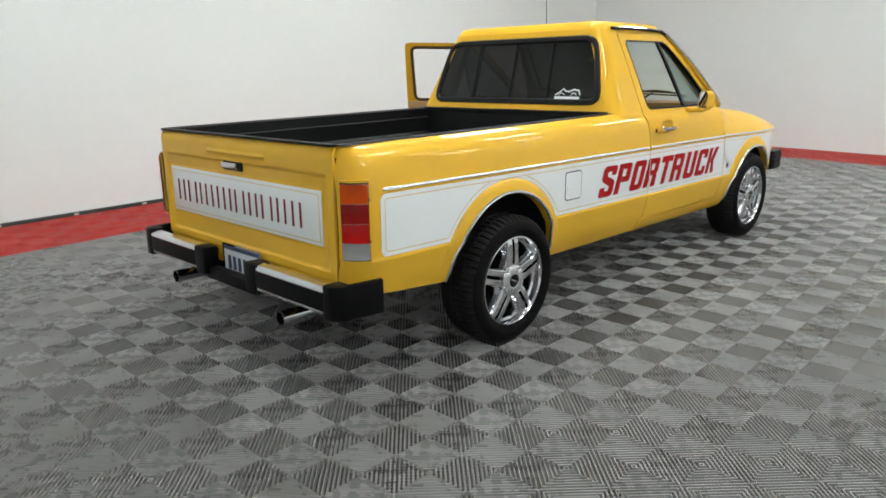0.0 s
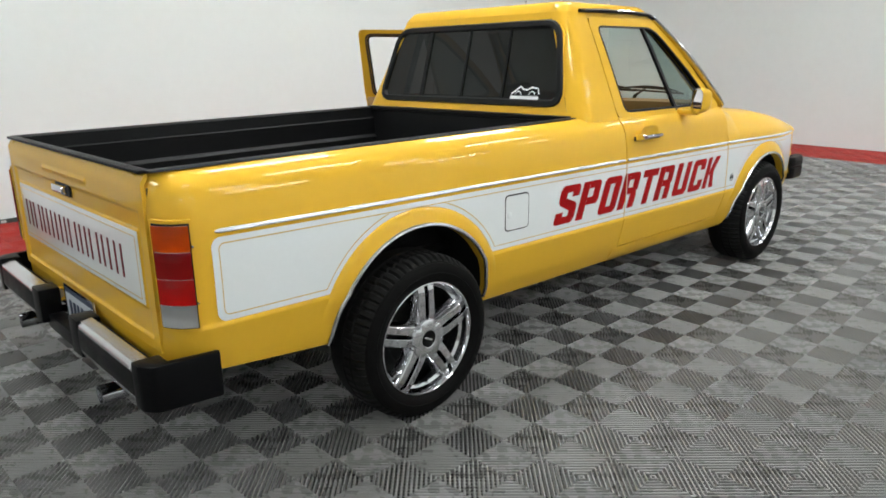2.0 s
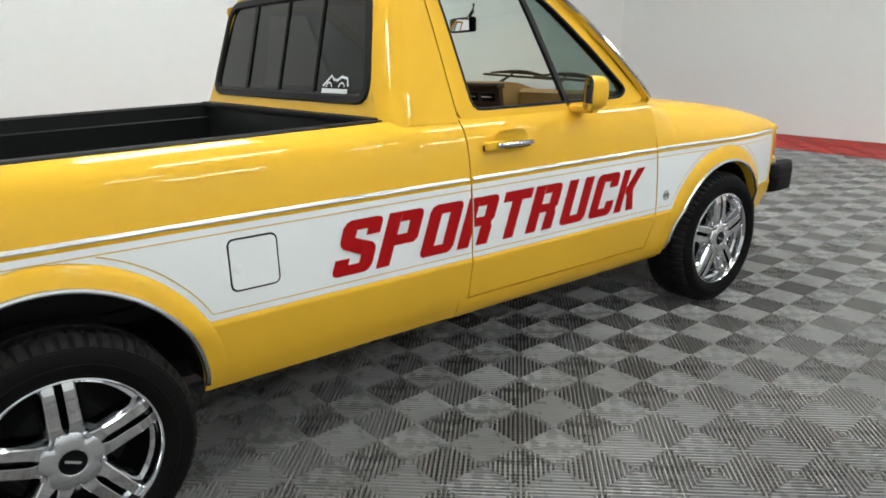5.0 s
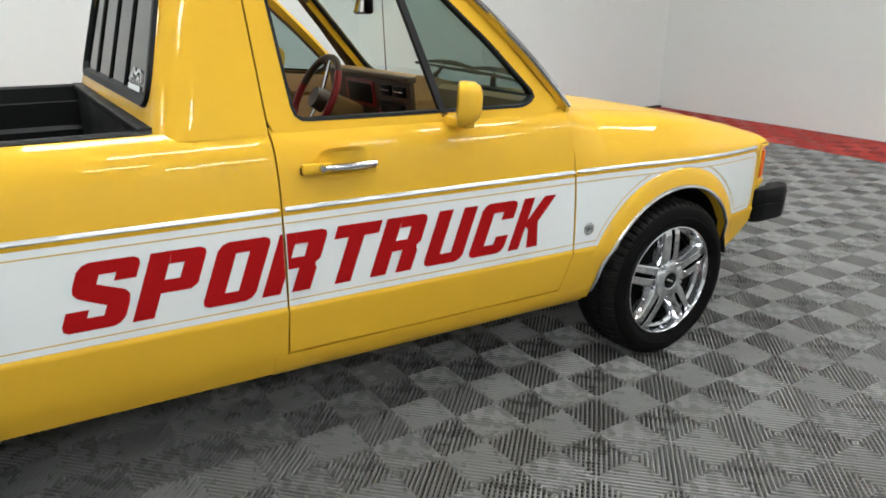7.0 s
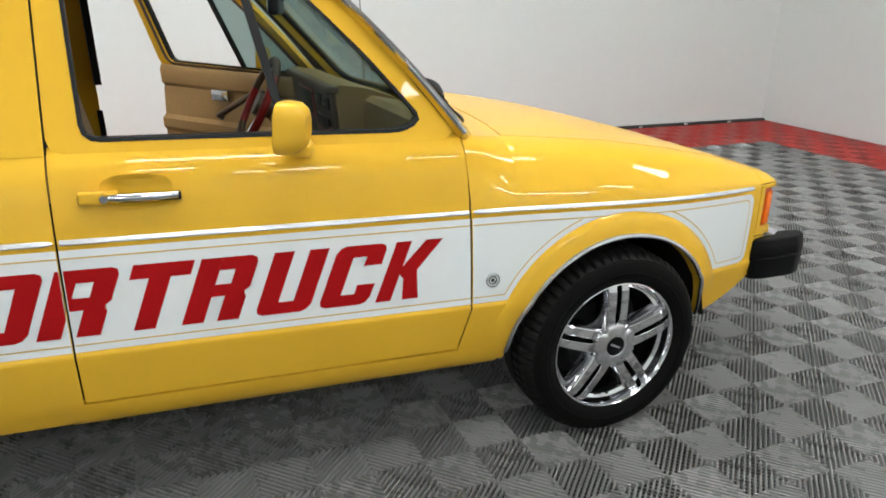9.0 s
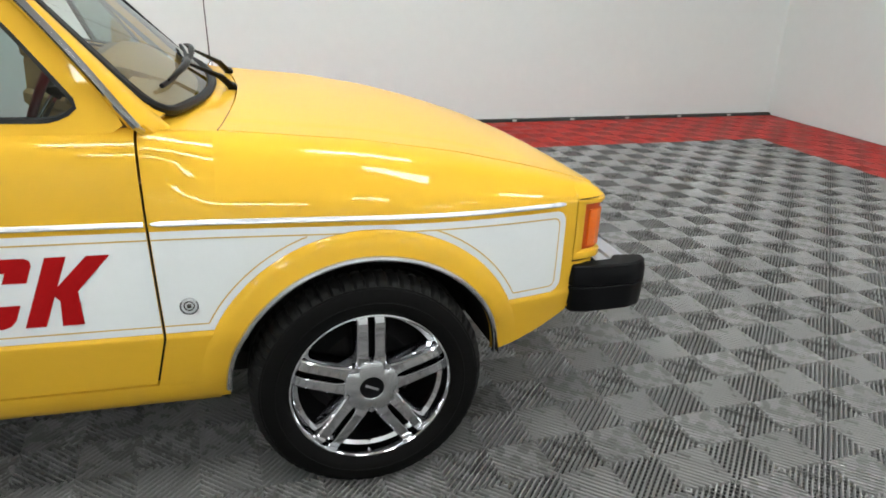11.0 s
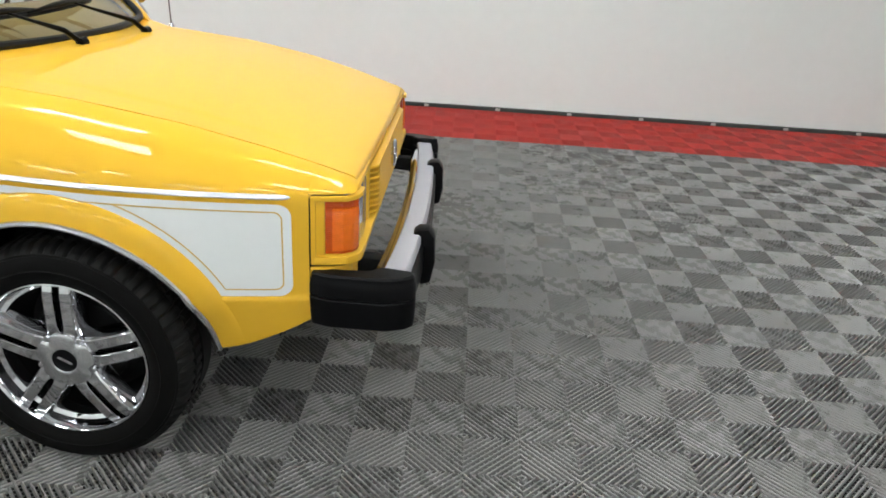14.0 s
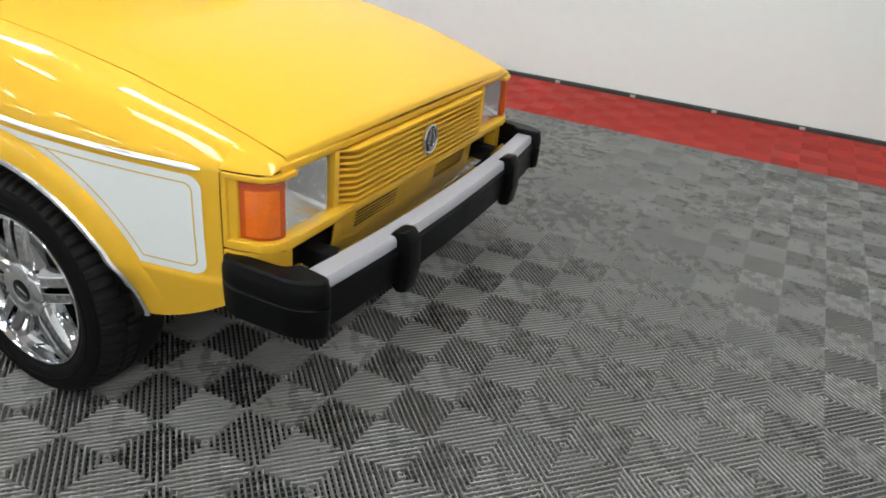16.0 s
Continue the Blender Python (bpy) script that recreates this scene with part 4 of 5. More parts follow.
def bed_box(truck):
    """Black lined load bed with stepped walls, wheel boxes and rail caps."""
    prof = [(0.712, 0.002), (0.705, 0.006), (0.668, 0.006), (0.652, 0.000), (0.648, -0.05), (0.640, -0.055), (0.640, -0.14), (0.622, -0.155), (0.622, -0.19), (0.640, -0.205), (0.640, -0.30), (0.63, -0.40), (0.60, -0.42)]
    for side in (-1, 1):
        rows = [[(x, -y if side < 0 else y, rail_z(x) + d) for y, d in prof] for x in np.linspace(-3.455, -1.66, 24)]
        part("bed_wall", grid(rows), LINER, truck, "black lined bed wall with a pressed ledge")
        bm = prism([(-2.98, 0.50), (-2.90, 0.66), (-2.38, 0.66), (-2.28, 0.50)], -side * 0.645 * -1, side * 0.47, "y", 0.02)
        part("wheel_box", bm, LINER, truck, "black lined wheel box")
    part("bed_floor", box(-2.56, 0, 0.485, 1.80, 1.30, 0.03), LINER, truck, "black lined bed floor")
    for k in range(-6, 7):
        part("floor_rib", box(-2.56, k * 0.09, 0.504, 1.74, 0.03, 0.012, 0.004), LINER, truck)
    part("bed_front", box(-1.665, 0, 0.70, 0.03, 1.30, 0.43, 0.006), LINER, truck, "black lined front wall of the bed")
    part("front_rail", box(-1.664, 0, 0.916, 0.05, 1.36, 0.022, 0.007), LINER, truck, "black rail cap")


def tailgate(truck):
    def depth(y, z):
        def ramp(v, a, w=0.010):
            return min(1, max(0, (v - a) / w + 0.5))
        d = 0.007 * ramp(0.637 - abs(y), 0) * ramp(0.778 - z, 0) * ramp(z, 0.418)
        d -= 0.0035 * ramp(0.612 - abs(y), 0, 0.006) * ramp(0.726 - z, 0, 0.006) * ramp(z, 0.500, 0.006)
        d -= 0.005 * ramp(0.232 - abs(y), 0, 0.008) * max(0, 1 - abs(z - 0.817) / 0.012)
        d += 0.030 * max(0, (z - 0.868) / 0.02) ** 2
        return d
    ys = sorted(set(np.round(np.concatenate([np.linspace(-0.682, 0.682, 40), [s * (v + o) for s in (-1, 1) for v in (0.637, 0.612, 0.232) for o in (-0.006, -0.003, 0, 0.003, 0.006)]]), 4)))
    zs = sorted(set(np.round(np.concatenate([np.linspace(0.385, 0.884, 20), [v + o for v in (0.778, 0.726, 0.500, 0.418, 0.817) for o in (-0.012, -0.006, -0.003, 0, 0.003, 0.006, 0.012)]]), 4)))
    gate = part("tailgate", thick(grid([[(-3.477 + depth(y, z), y, z) for z in zs] for y in ys]), 0.012), PAINT, truck, "closed yellow tailgate with a white panel")
    part("white_panel", box(-3.4742, 0, 0.613, 0.004, 1.21, 0.212, 0.0018), WHITE, gate, "white painted panel")
    for y0, y1, z0, z1 in ((-0.587, 0.587, 0.702, 0.7045), (-0.587, 0.587, 0.5205, 0.523), (-0.589, -0.5865, 0.5205, 0.7045), (0.5865, 0.589, 0.5205, 0.7045)):
        part("pinstripe", box(-3.4766, (y0 + y1) / 2, (z0 + z1) / 2, 0.0012, y1 - y0, z1 - z0), GOLD, gate, "thin gold pinstripe")
    for k in range(10):
        y = 0.515 - k * 0.106
        for side in (-1, 1):
            bm = box(-3.477, y + side * (0.026 + 0.008 * (k in (1, 5, 7))), 0.611, 0.003, 0.013, 0.100, 0.001)
            part("marking_bar", bm, MAROON, gate, "dark red bar of the tailgate marking")
    part("latch_recess", box(-3.475, 0.02, 0.762, 0.010, 0.15, 0.040, 0.004), RUBBER, gate, "dark latch recess")
    part("latch_handle", box(-3.487, 0.03, 0.764, 0.022, 0.120, 0.026, 0.006, 3), CHROME, gate, "chrome tailgate latch")
    part("gate_cap", box(-3.458, 0, 0.888, 0.040, 1.352, 0.010, 0.004), LINER, truck, "black rail cap on the tailgate")
    part("gate_back", box(-3.435, 0, 0.69, 0.02, 1.30, 0.39), LINER, truck, "black lined tailgate inside")
    for s in (-1, 1):
        part("gate_gap", box(-3.452, s * 0.6845, 0.621, 0.020, 0.0036, 0.450), RUBBER, truck, "dark gap beside the tailgate")
    # yellow apron below the gate
    part("rear_apron", box(-3.452, 0, 0.345, 0.03, 1.36, 0.075, 0.008), PAINT, truck, "yellow apron below the tailgate")


def rear_end(truck):
    bump = new("rear_bumper")
    bump.parent = truck
    bump["label"] = "chrome and black two-piece rear bumper"
    for s, y0, y1 in ((-1, 0.245, 0.72), (1, 0.245, 0.72)):
        sec = [(-3.522, 0.370), (-3.524, 0.386), (-3.532, 0.392), (-3.572, 0.389), (-3.582, 0.380), (-3.584, 0.368)]
        rows = [[(x, s * y, z) for x, z in sec] for y in np.linspace(y0, y1, 6)]
        part("chrome_top", thick(grid(rows), 0.004), ALU, bump, "worn chrome bumper top")
        part("rubber_face", box(-3.566, s * (y0 + y1) / 2, 0.332, 0.040, y1 - y0, 0.072, 0.006), BLACK, bump, "black rubber bumper face")
        part("chrome_edge", box(-3.568, s * (y0 + y1) / 2, 0.290, 0.034, y1 - y0, 0.012, 0.003), CHROME, bump, "chrome lower bumper edge")
        part("back_bar", box(-3.53, s * (y0 + y1) / 2, 0.325, 0.06, y1 - y0, 0.09, 0.004), DARK, bump, "dark bumper beam")
        bm = prism([(-3.59, 0.715), (-3.588, 0.765), (-3.555, 0.800), (-3.35, 0.818), (-3.345, 0.795), (-3.50, 0.775), (-3.50, 0.715)], 0.268, 0.402, "z", 0.010)
        if s < 0:
            for v in bm.verts:
                v.co.y = -v.co.y
            bmesh.ops.reverse_faces(bm, faces=bm.faces)
        part("corner_cap", bm, BLACK, bump, "black plastic bumper corner")
        part("inner_block", box(-3.545, s * 0.215, 0.330, 0.085, 0.09, 0.125, 0.010), BLACK, bump, "black bumper end block")
    part("centre_bar", box(-3.53, 0, 0.272, 0.06, 0.42, 0.055, 0.008), BLACK, bump, "black lowered centre bar")
    plate = part("number_plate", box(-3.492, -0.02, 0.335, 0.006, 0.305, 0.150, 0.002), PLATE, truck, "white number plate with dark marks")
    part("plate_header", box(-3.4965, -0.02, 0.397, 0.002, 0.29, 0.020), PLATEINK, plate)
    for k in range(6):
        part("plate_bar", box(-3.4965, 0.085 - k * 0.042, 0.330, 0.002, 0.024, 0.062), PLATEINK, plate)
    part("plate_frame", thick(grid([[(-3.4975, -0.02 + y, 0.335 + z) for y, z in rounded(-w, w, -h, h, 0.008)] for w, h in ((0.158, 0.080), (0.148, 0.070))], close=True), 0.003), CHROME, plate, "thin chrome plate frame")
    bm = lathe([(0.022, 0.006), (0.028, 0.0), (0.022, -0.006), (0.016, 0.0), (0.022, 0.006)], 20, (-3.50, 0.19, 0.36))
    part("tow_eye", bm, PAINT, truck, "yellow tow eye")
    for y in (-0.449, 0.440):
        rows = []
        for x, r in ((-3.30, 0.027), (-3.595, 0.030), (-3.606, 0.031), (-3.606, 0.027), (-3.58, 0.025), (-3.42, 0.024)):
            rows.append([(x, y + r * math.cos(a), 0.213 + r * math.sin(a)) for a in np.linspace(0, math.tau, 25)])
        part("exhaust_tip", grid(rows), CHROME, truck, "round chrome exhaust tip")
        part("exhaust_pipe", tube([(-3.44, y, 0.213), (-3.2, y, 0.22), (-2.95, y * 0.8, 0.25)], 0.024, 12), IRON, truck, "dark exhaust pipe")
        # plain dark disc that closes the pipe inside the tip
        part("exhaust_soot", lathe([(0.0, 0.0), (0.0245, 0.0)], 20, (0, 0, 0)), DARK, truck, "dark disc inside the exhaust").matrix_basis = pose(-3.45, y, 0.213 + 0.018 * 3.45, 0, 0, 90)


def screen(u, v):
    """A point of the windscreen: u from right (-1) to left (1), v from its foot to its head."""
    y = (0.645 - (0.645 - 0.505) * v) * u
    x = -0.335 - 0.105 * abs(u) ** 2.2 + (-0.490 + 0.070 * abs(u) ** 2.2) * v
    z = 0.914 + 0.010 * abs(u) ** 2 + (0.430 - 0.010 * abs(u) ** 2) * v
    return (x, y, z)


def cab(truck):
    def back_x(z):
        return -1.660 + 0.25 * (z - 0.911)
    hi = 1.358
    # corner pillars and sail panels
    for side in (-1, 1):
        rows = []
        for z in np.linspace(0.900, hi, 16):
            yw, xb, r = glass_y(z), back_x(z), 0.075
            row = [(GAP_R - 0.0022, -yw - 0.004, z)]
            for x in np.linspace(GAP_R - 0.03, xb + r + 0.01, 4):
                row.append((x, -yw - 0.004, z))
            for a in np.linspace(0, math.pi / 2, 8):
                row.append((xb + r - r * math.sin(a), -(yw + 0.004 - r + r * math.cos(a)), z))
            rows.append(row)
        bm = grid(rows)
        part("sail_panel", flip(bm, side), PAINT, truck, "yellow panel behind the door")
        # jamb edge behind the door, seen where the door is open
        jamb = [[(GAP_R - 0.0022, -glass_y(z) - 0.004, z), (GAP_R - 0.0022, -glass_y(z) + 0.05, z)] for z in np.linspace(0.9, hi, 6)]
        # dark seal colour puts the door gap's shade on to the jamb
        part("door_jamb", flip(grid(jamb), side), RUBBER, truck, "door jamb coloured dark for the shade in the gap")
        back = [[(GAP_R - 0.0022, -glass_y(z) + 0.014, z), (GAP_R + 0.022, -glass_y(z) + 0.014, z)] for z in np.linspace(0.9, hi, 6)]
        part("jamb_flange", flip(grid(back), side), RUBBER, truck, "dark flange behind the door gap")
        # front pillar between door and windscreen, with its bright strip
        foot, head = Vector((-0.486, -0.752, 0.926)), Vector((-0.874, -0.556, 1.338))
        rows = []
        for t in [-0.14, -0.09, -0.05, *np.linspace(-0.02, 1, 13)]:
            p = foot.lerp(head, t) + Vector((0, 0.70 * max(0, -t - 0.01), 0)) + Vector((0.016, -0.010, 0.008)) * 4 * t * (1 - t)
            q = Vector(screen(-1, t)) + Vector((0.002, 0, 0.002))
            rows.append([p + Vector((-0.012, 0.012, 0)), p, p.lerp(q, 0.2) + Vector((0.008, -0.006, 0.006)), p.lerp(q, 0.55) + Vector((0.009, -0.004, 0.008)), p.lerp(q, 0.85) + Vector((0.004, 0, 0.004)), q, q + Vector((-0.03, 0.0, -0.02))])
        part("front_pillar", flip(grid(rows), side), PAINT, truck, "yellow windscreen pillar")
        line = [Vector(r[1]) + Vector((0.004, -0.005, 0.006)) for r in rows[2:]]
        part("pillar_strip", flip(tube(line, 0.0088, 8), side), CHROME, truck, "polished chrome windscreen strip")
        part("drip_rail", flip(tube([(-0.868, -0.552, 1.345), (-0.93, -0.556, 1.360), (-1.1, -0.558, 1.365), (-1.3, -0.558, 1.365), (-1.46, -0.554, 1.362)], 0.008, 8), side), RUBBER, truck, "dark roof drip rail")
        part("drip_trim", flip(tube([(-0.868, -0.559, 1.350), (-0.93, -0.563, 1.365), (-1.1, -0.565, 1.370), (-1.3, -0.565, 1.370), (-1.44, -0.561, 1.367)], 0.004, 6), side), CHROME, truck, "thin bright drip trim")
        rows = [[(x, -glass_y(1.338) - 0.002 + d, z) for d, z in ((0, 1.334), (0.004, 1.360), (0.03, 1.362), (0.03, 1.334))] for x in (-0.88, -1.2, -1.405)]
        part("roof_rail", flip(grid(rows, close=True), side), PAINT, truck)
    # rear wall with its window opening
    win = roundpoly([(-0.632, 0.958), (0.632, 0.958), (0.541, 1.328), (-0.541, 1.328)], 0.085, 7)
    inner = resample(win, 96)
    half = lambda z: glass_y(z) + 0.004 - 0.075
    edge = [(-half(0.90), 0.900), (half(0.90), 0.900), (half(hi), hi), (-half(hi), hi)]
    outer = []
    for y, z in inner:
        # ray from the middle to the edge of the wall
        best = None
        for i in range(4):
            (y1, z1), (y2, z2) = edge[i], edge[(i + 1) % 4]
            dy, dz, ey, ez = y, z - 1.12, y2 - y1, z2 - z1
            det = dy * -ez + ey * dz
            if abs(det) < 1e-9:
                continue
            t = (y1 * -ez + ey * (z1 - 1.12)) / det
            u = (dy * (z1 - 1.12) - dz * y1) / det
            if t > 0 and -1e-6 <= u <= 1 + 1e-6:
                best = (y1 + ey * u, z1 + ez * u)
        outer.append(best)
    for cy, cz in edge:
        k = min(range(96), key=lambda i: (outer[i][0] - cy) ** 2 + (outer[i][1] - cz) ** 2)
        outer[k] = (cy, cz)
    rows = [[(back_x(z), y, z) for y, z in lp] for lp in (outer, inner)] + [[(back_x(z) + 0.02, y, z) for y, z in inner]]
    part("cab_rear", grid(rows, close=True), PAINT, truck, "yellow rear wall of the cab")
    win_in = resample(grown(win, -0.034), 96)
    rows = [[(back_x(z) - d, y, z) for y, z in lp] for lp, d in ((inner, 0.0), (resample(grown(win, -0.006), 96), 0.010), (resample(grown(win, -0.026), 96), 0.010), (win_in, -0.004))]
    part("rear_window_seal", grid(rows, close=True), RUBBER, truck, "wide black rubber rear-window seal")
    bm = bmesh.new()
    bm.faces.new([bm.verts.new((back_x(z) + 0.002, y, z)) for y, z in win_in[::-1]])
    pane = part("rear_window", bm, SMOKE, truck, "smoked sliding rear window")
    for y, w in ((0.285, 0.022), (0.0, 0.010), (-0.265, 0.008)):
        rows = [[(back_x(z) + dx, y * (1 - 0.1 * (z - 1.1)) + dy, z) for dx, dy in ((-0.004, -w / 2), (-0.004, w / 2), (0.006, w / 2), (0.006, -w / 2))] for z in (0.985, 1.13, 1.310)]
        part("window_divider", grid(rows, close=True), RUBBER, pane, "black window divider")
    # pale outline sticker: a low car shape drawn as plain arcs over a bar
    def sticker(line, w):
        rows = []
        for i, (y, z) in enumerate(line):
            a, b = line[max(0, i - 1)], line[min(len(line) - 1, i + 1)]
            d = Vector((b[0] - a[0], b[1] - a[1])).normalized()
            rows.append([(back_x(z + s * d.x * w / 2) - 0.0015, y - s * d.y * w / 2, z + s * d.x * w / 2) for s in (-1, 1)])
        return grid(rows)
    oy, oz = -0.322, 0.996
    part("sticker_bar", sticker([(oy, oz), (oy - 0.165, oz)], 0.014), WHITE, pane, "white sticker bar")
    curve = [(oy - 0.004, oz + 0.014), (oy - 0.03, oz + 0.03), (oy - 0.055, oz + 0.048), (oy - 0.07, oz + 0.036), (oy - 0.095, oz + 0.033), (oy - 0.12, oz + 0.044), (oy - 0.155, oz + 0.040), (oy - 0.165, oz + 0.016)]
    part("sticker_line", sticker(curve, 0.008), WHITE, pane, "white sticker outline")
    for c in (oy - 0.045, oy - 0.125):
        part("sticker_line", sticker([(c + 0.018 * math.cos(a), oz + 0.010 + 0.016 * math.sin(a)) for a in np.linspace(0.1, math.pi - 0.1, 9)], 0.005), WHITE, pane)
    # roof: rolls over from the sides and the rear wall
    rows = []
    for d in (0.0, 0.004, 0.010, 0.018, 0.028, 0.040, 0.055, 0.075, 0.10, 0.15, 0.22, 0.30, 0.345):
        w, x0, x1, r = glass_y(hi) + 0.004, back_x(hi), -0.838, max(0.075 - 0.6 * d, 0.004)
        z = hi + 0.040 * (1 - (1 - min(1, d / 0.058)) ** 2.2) + 0.016 * (1 - (1 - min(1, d / 0.345)) ** 2)
        rows.append([(x, y, z - 0.012 * max(0, (x + 0.95) / 0.12)) for x, y in rounded(x0 + d, x1 - d, -w + d, w - d, r, 8)])
    bm = grid(rows, close=True)
    bm.faces.new([bm.verts.new(p) for p in rows[-1]])
    part("roof", thick(bm, 0.004), PAINT, truck, "smooth yellow cab roof")
    # windscreen
    us, vs = np.linspace(-1, 1, 33), np.linspace(0, 1, 12)
    part("windscreen", grid([[screen(u, v) for v in vs] for u in us[::-1]]), SCREEN, truck, "clear greenish windscreen")
    corner = resample(roundpoly([(-0.645, 0.0), (0.645, 0.0), (0.645, 0.65), (-0.645, 0.65)], 0.085, 8), 120)
    lip = [Vector(screen(a / 0.645, b / 0.65)) + Vector((0.003, 0, 0.003)) for a, b in corner]
    part("windscreen_seal", tube(lip + lip[:2], 0.0125, 8, cap=False), RUBBER, truck, "black rubber windscreen seal")
    # painted corners of the opening outside the rounded seal
    for cu in (-1, 1):
        for cv in (0, 1):
            arc = [(cu * (0.645 - 0.085 * (1 - q) ** 2), abs(cv * 0.65 - 0.085 * q * q)) for q in np.linspace(0, 1, 9)]
            rows = [[Vector(screen(cu * 1.012, 1.012 * cv - 0.006)) + Vector((0.002, 0, 0.003)), Vector(screen(a / 0.645, b / 0.65)) + Vector((0.002, 0, 0.003))] for a, b in arc]
            part("screen_corner", grid(rows if cu * (1 - 2 * cv) > 0 else rows[::-1]), PAINT, truck)
    # wipers
    def on_screen(u, v, d=0.02):
        p = Vector(screen(u, v))
        return p + Vector((0.62, 0, 0.70)) * d
    for pivot, tip, b0, b1 in (((-0.275, -0.09, 0.912), (-0.42, 0.145), (-0.80, 0.10), (-0.10, 0.155)), ((-0.280, 0.33, 0.908), (0.10, 0.17), (-0.28, 0.13), (0.42, 0.175))):
        # u counts from the right side of the cab to the left
        w = new("wiper")
        w.parent = truck
        w["label"] = "black wiper arm with blade"
        arm = [Vector(pivot), Vector(pivot) + Vector((-0.03, -0.03, 0.035)), on_screen(*tip, 0.035)]
        part("arm", tube(arm, [0.013, 0.012, 0.004], 8, flat=0.7), BLACK, w)
        part("pivot_cap", lathe([(0.0, 0.012), (0.013, 0.008), (0.015, -0.02)], 14, pivot), BLACK, w)
        blade = [on_screen(b0[0] + (b1[0] - b0[0]) * t, b0[1] + (b1[1] - b0[1]) * t, 0.012) for t in np.linspace(0, 1, 7)]
        part("blade", tube(blade, 0.006, 6), RUBBER, w)
        bridge = [on_screen(b0[0] + (b1[0] - b0[0]) * t, b0[1] + (b1[1] - b0[1]) * t, 0.018 + 0.022 * math.sin(math.pi * t)) for t in np.linspace(0.08, 0.92, 7)]
        part("bridge", tube(bridge, [0.003, 0.006, 0.009, 0.010, 0.009, 0.006, 0.003], 8), BLACK, w)
    # aerial on the far fender
    part("aerial_base", tube([(-0.345, 0.690, 0.870), (-0.345, 0.690, 0.900)], [0.016, 0.008], 12), CHROME, truck, "chrome aerial base")
    part("aerial", tube([(-0.345, 0.690, 0.895), (-0.375, 0.70, 1.75)], [0.0028, 0.0016], 6), IRON, truck, "thin whip aerial")


def nose(truck):
    # hood with a rolled front lip
    rows = []
    for v in sorted([*np.linspace(-1, 1, 27), *(s * w for s in (-1, 1) for w in (0.80, 0.82, 0.835, 0.855, 0.87, 0.89))]):
        y = 0.636 * v
        x0, x1 = -0.262 - 0.055 * v * v, 0.654 - 0.012 * v * v
        yy = [y * (1 - 0.035 * max(0, x) / 0.65) for x in np.linspace(x0, x1, 28)]
        row = [(x, w, hood_z(x, w)) for x, w in zip(np.linspace(x0, x1, 28), yy)]
        x, w, z = row[-1]
        row += [(x + 0.005, w, z - 0.006), (x + 0.006, w, z - 0.016), (x - 0.002, w, z - 0.022)]
        rows.append(row)
    part("hood", thick(grid(rows), 0.004), PAINT, truck, "glossy yellow engine hood")
    rows = []
    for v in np.linspace(-1, 1, 31):
        x1 = -0.2655 - 0.055 * v * v
        x0 = -0.345 - 0.130 * abs(v) ** 2.2
        row = []
        for t in np.linspace(0, 1, 8):
            x = x0 + (x1 - x0) * t
            f = max(0, (-0.33 - x) / 0.14)
            y = v * (0.6395 + 0.085 * f)
            row.append((x, y, hood_z(x, v * 0.63) - 0.001 + 0.012 * f * abs(v) ** 3 + 0.004 * (1 - t) ** 2 * (1 - abs(v) ** 3)))
        foot = screen(v, 0.0)
        rows.append([(foot[0] - 0.004, foot[1], foot[2] - 0.004)] + row)
    part("cowl", grid(rows), PAINT, truck, "yellow cowl below the windscreen")
    # dark space behind the grille and lamps
    part("radiator_panel", box(0.565, 0, 0.60, 0.03, 1.26, 0.24), DARK, truck, "dark radiator panel")
    # frame round lamps and grille
    face = new("front_face")
    face.parent = truck
    face["label"] = "yellow grille and lamp surround"
    for y0, y1, z0, z1, name in ((-0.640, 0.640, 0.7145, 0.733, "top_bar"), (-0.446, -0.426, 0.576, 0.7145, "lamp_bar"), (0.426, 0.446, 0.576, 0.7145, "lamp_bar")):
        part(name, box(0.632, (y0 + y1) / 2, (z0 + z1) / 2, 0.05, y1 - y0, z1 - z0, 0.005), PAINT, face)
    sec = [(0.600, 0.576), (0.646, 0.576), (0.668, 0.568), (0.670, 0.558), (0.664, 0.545), (0.640, 0.538), (0.600, 0.538)]
    part("bottom_bar", prism([(x, z) for x, z in sec], -0.64, 0.64, "y"), PAINT, face)
    for k in range(9):
        z = 0.584 + k * 0.0153
        plan = [(0.622, -0.424), (0.640, -0.424), (0.672, -0.384), (0.676, -0.374), (0.676, 0.374), (0.672, 0.384), (0.640, 0.424), (0.622, 0.424)]
        part("grille_slat", prism(plan, z - 0.0034, z + 0.0034, "z", 0.0012), PAINT, face)
    for y in (-0.26, -0.09, 0.09, 0.26):
        part("grille_rib", box(0.622, y, 0.638, 0.006, 0.006, 0.15), DARK, face)
    em = new("emblem")
    em.parent = truck
    em["label"] = "round chrome emblem on the grille"
    for r0, r1 in ((0.044, 0.034),):
        rows = []
        for a in np.linspace(0, math.tau, 41):
            rows.append([(0.680 + d, r * math.cos(a), 0.645 + r * math.sin(a)) for r, d in ((r0, -0.006), (r0, 0.002), ((r0 + r1) / 2, 0.005), (r1, 0.002), (r1, -0.006))])
        part("ring", grid(rows), CHROME, em)
    part("backing", prism([(0.040 * math.cos(a), 0.645 + 0.040 * math.sin(a)) for a in np.linspace(0, math.tau, 37)[:-1]], 0.675, 0.679, "x"), IRON, em, "dark emblem backing")
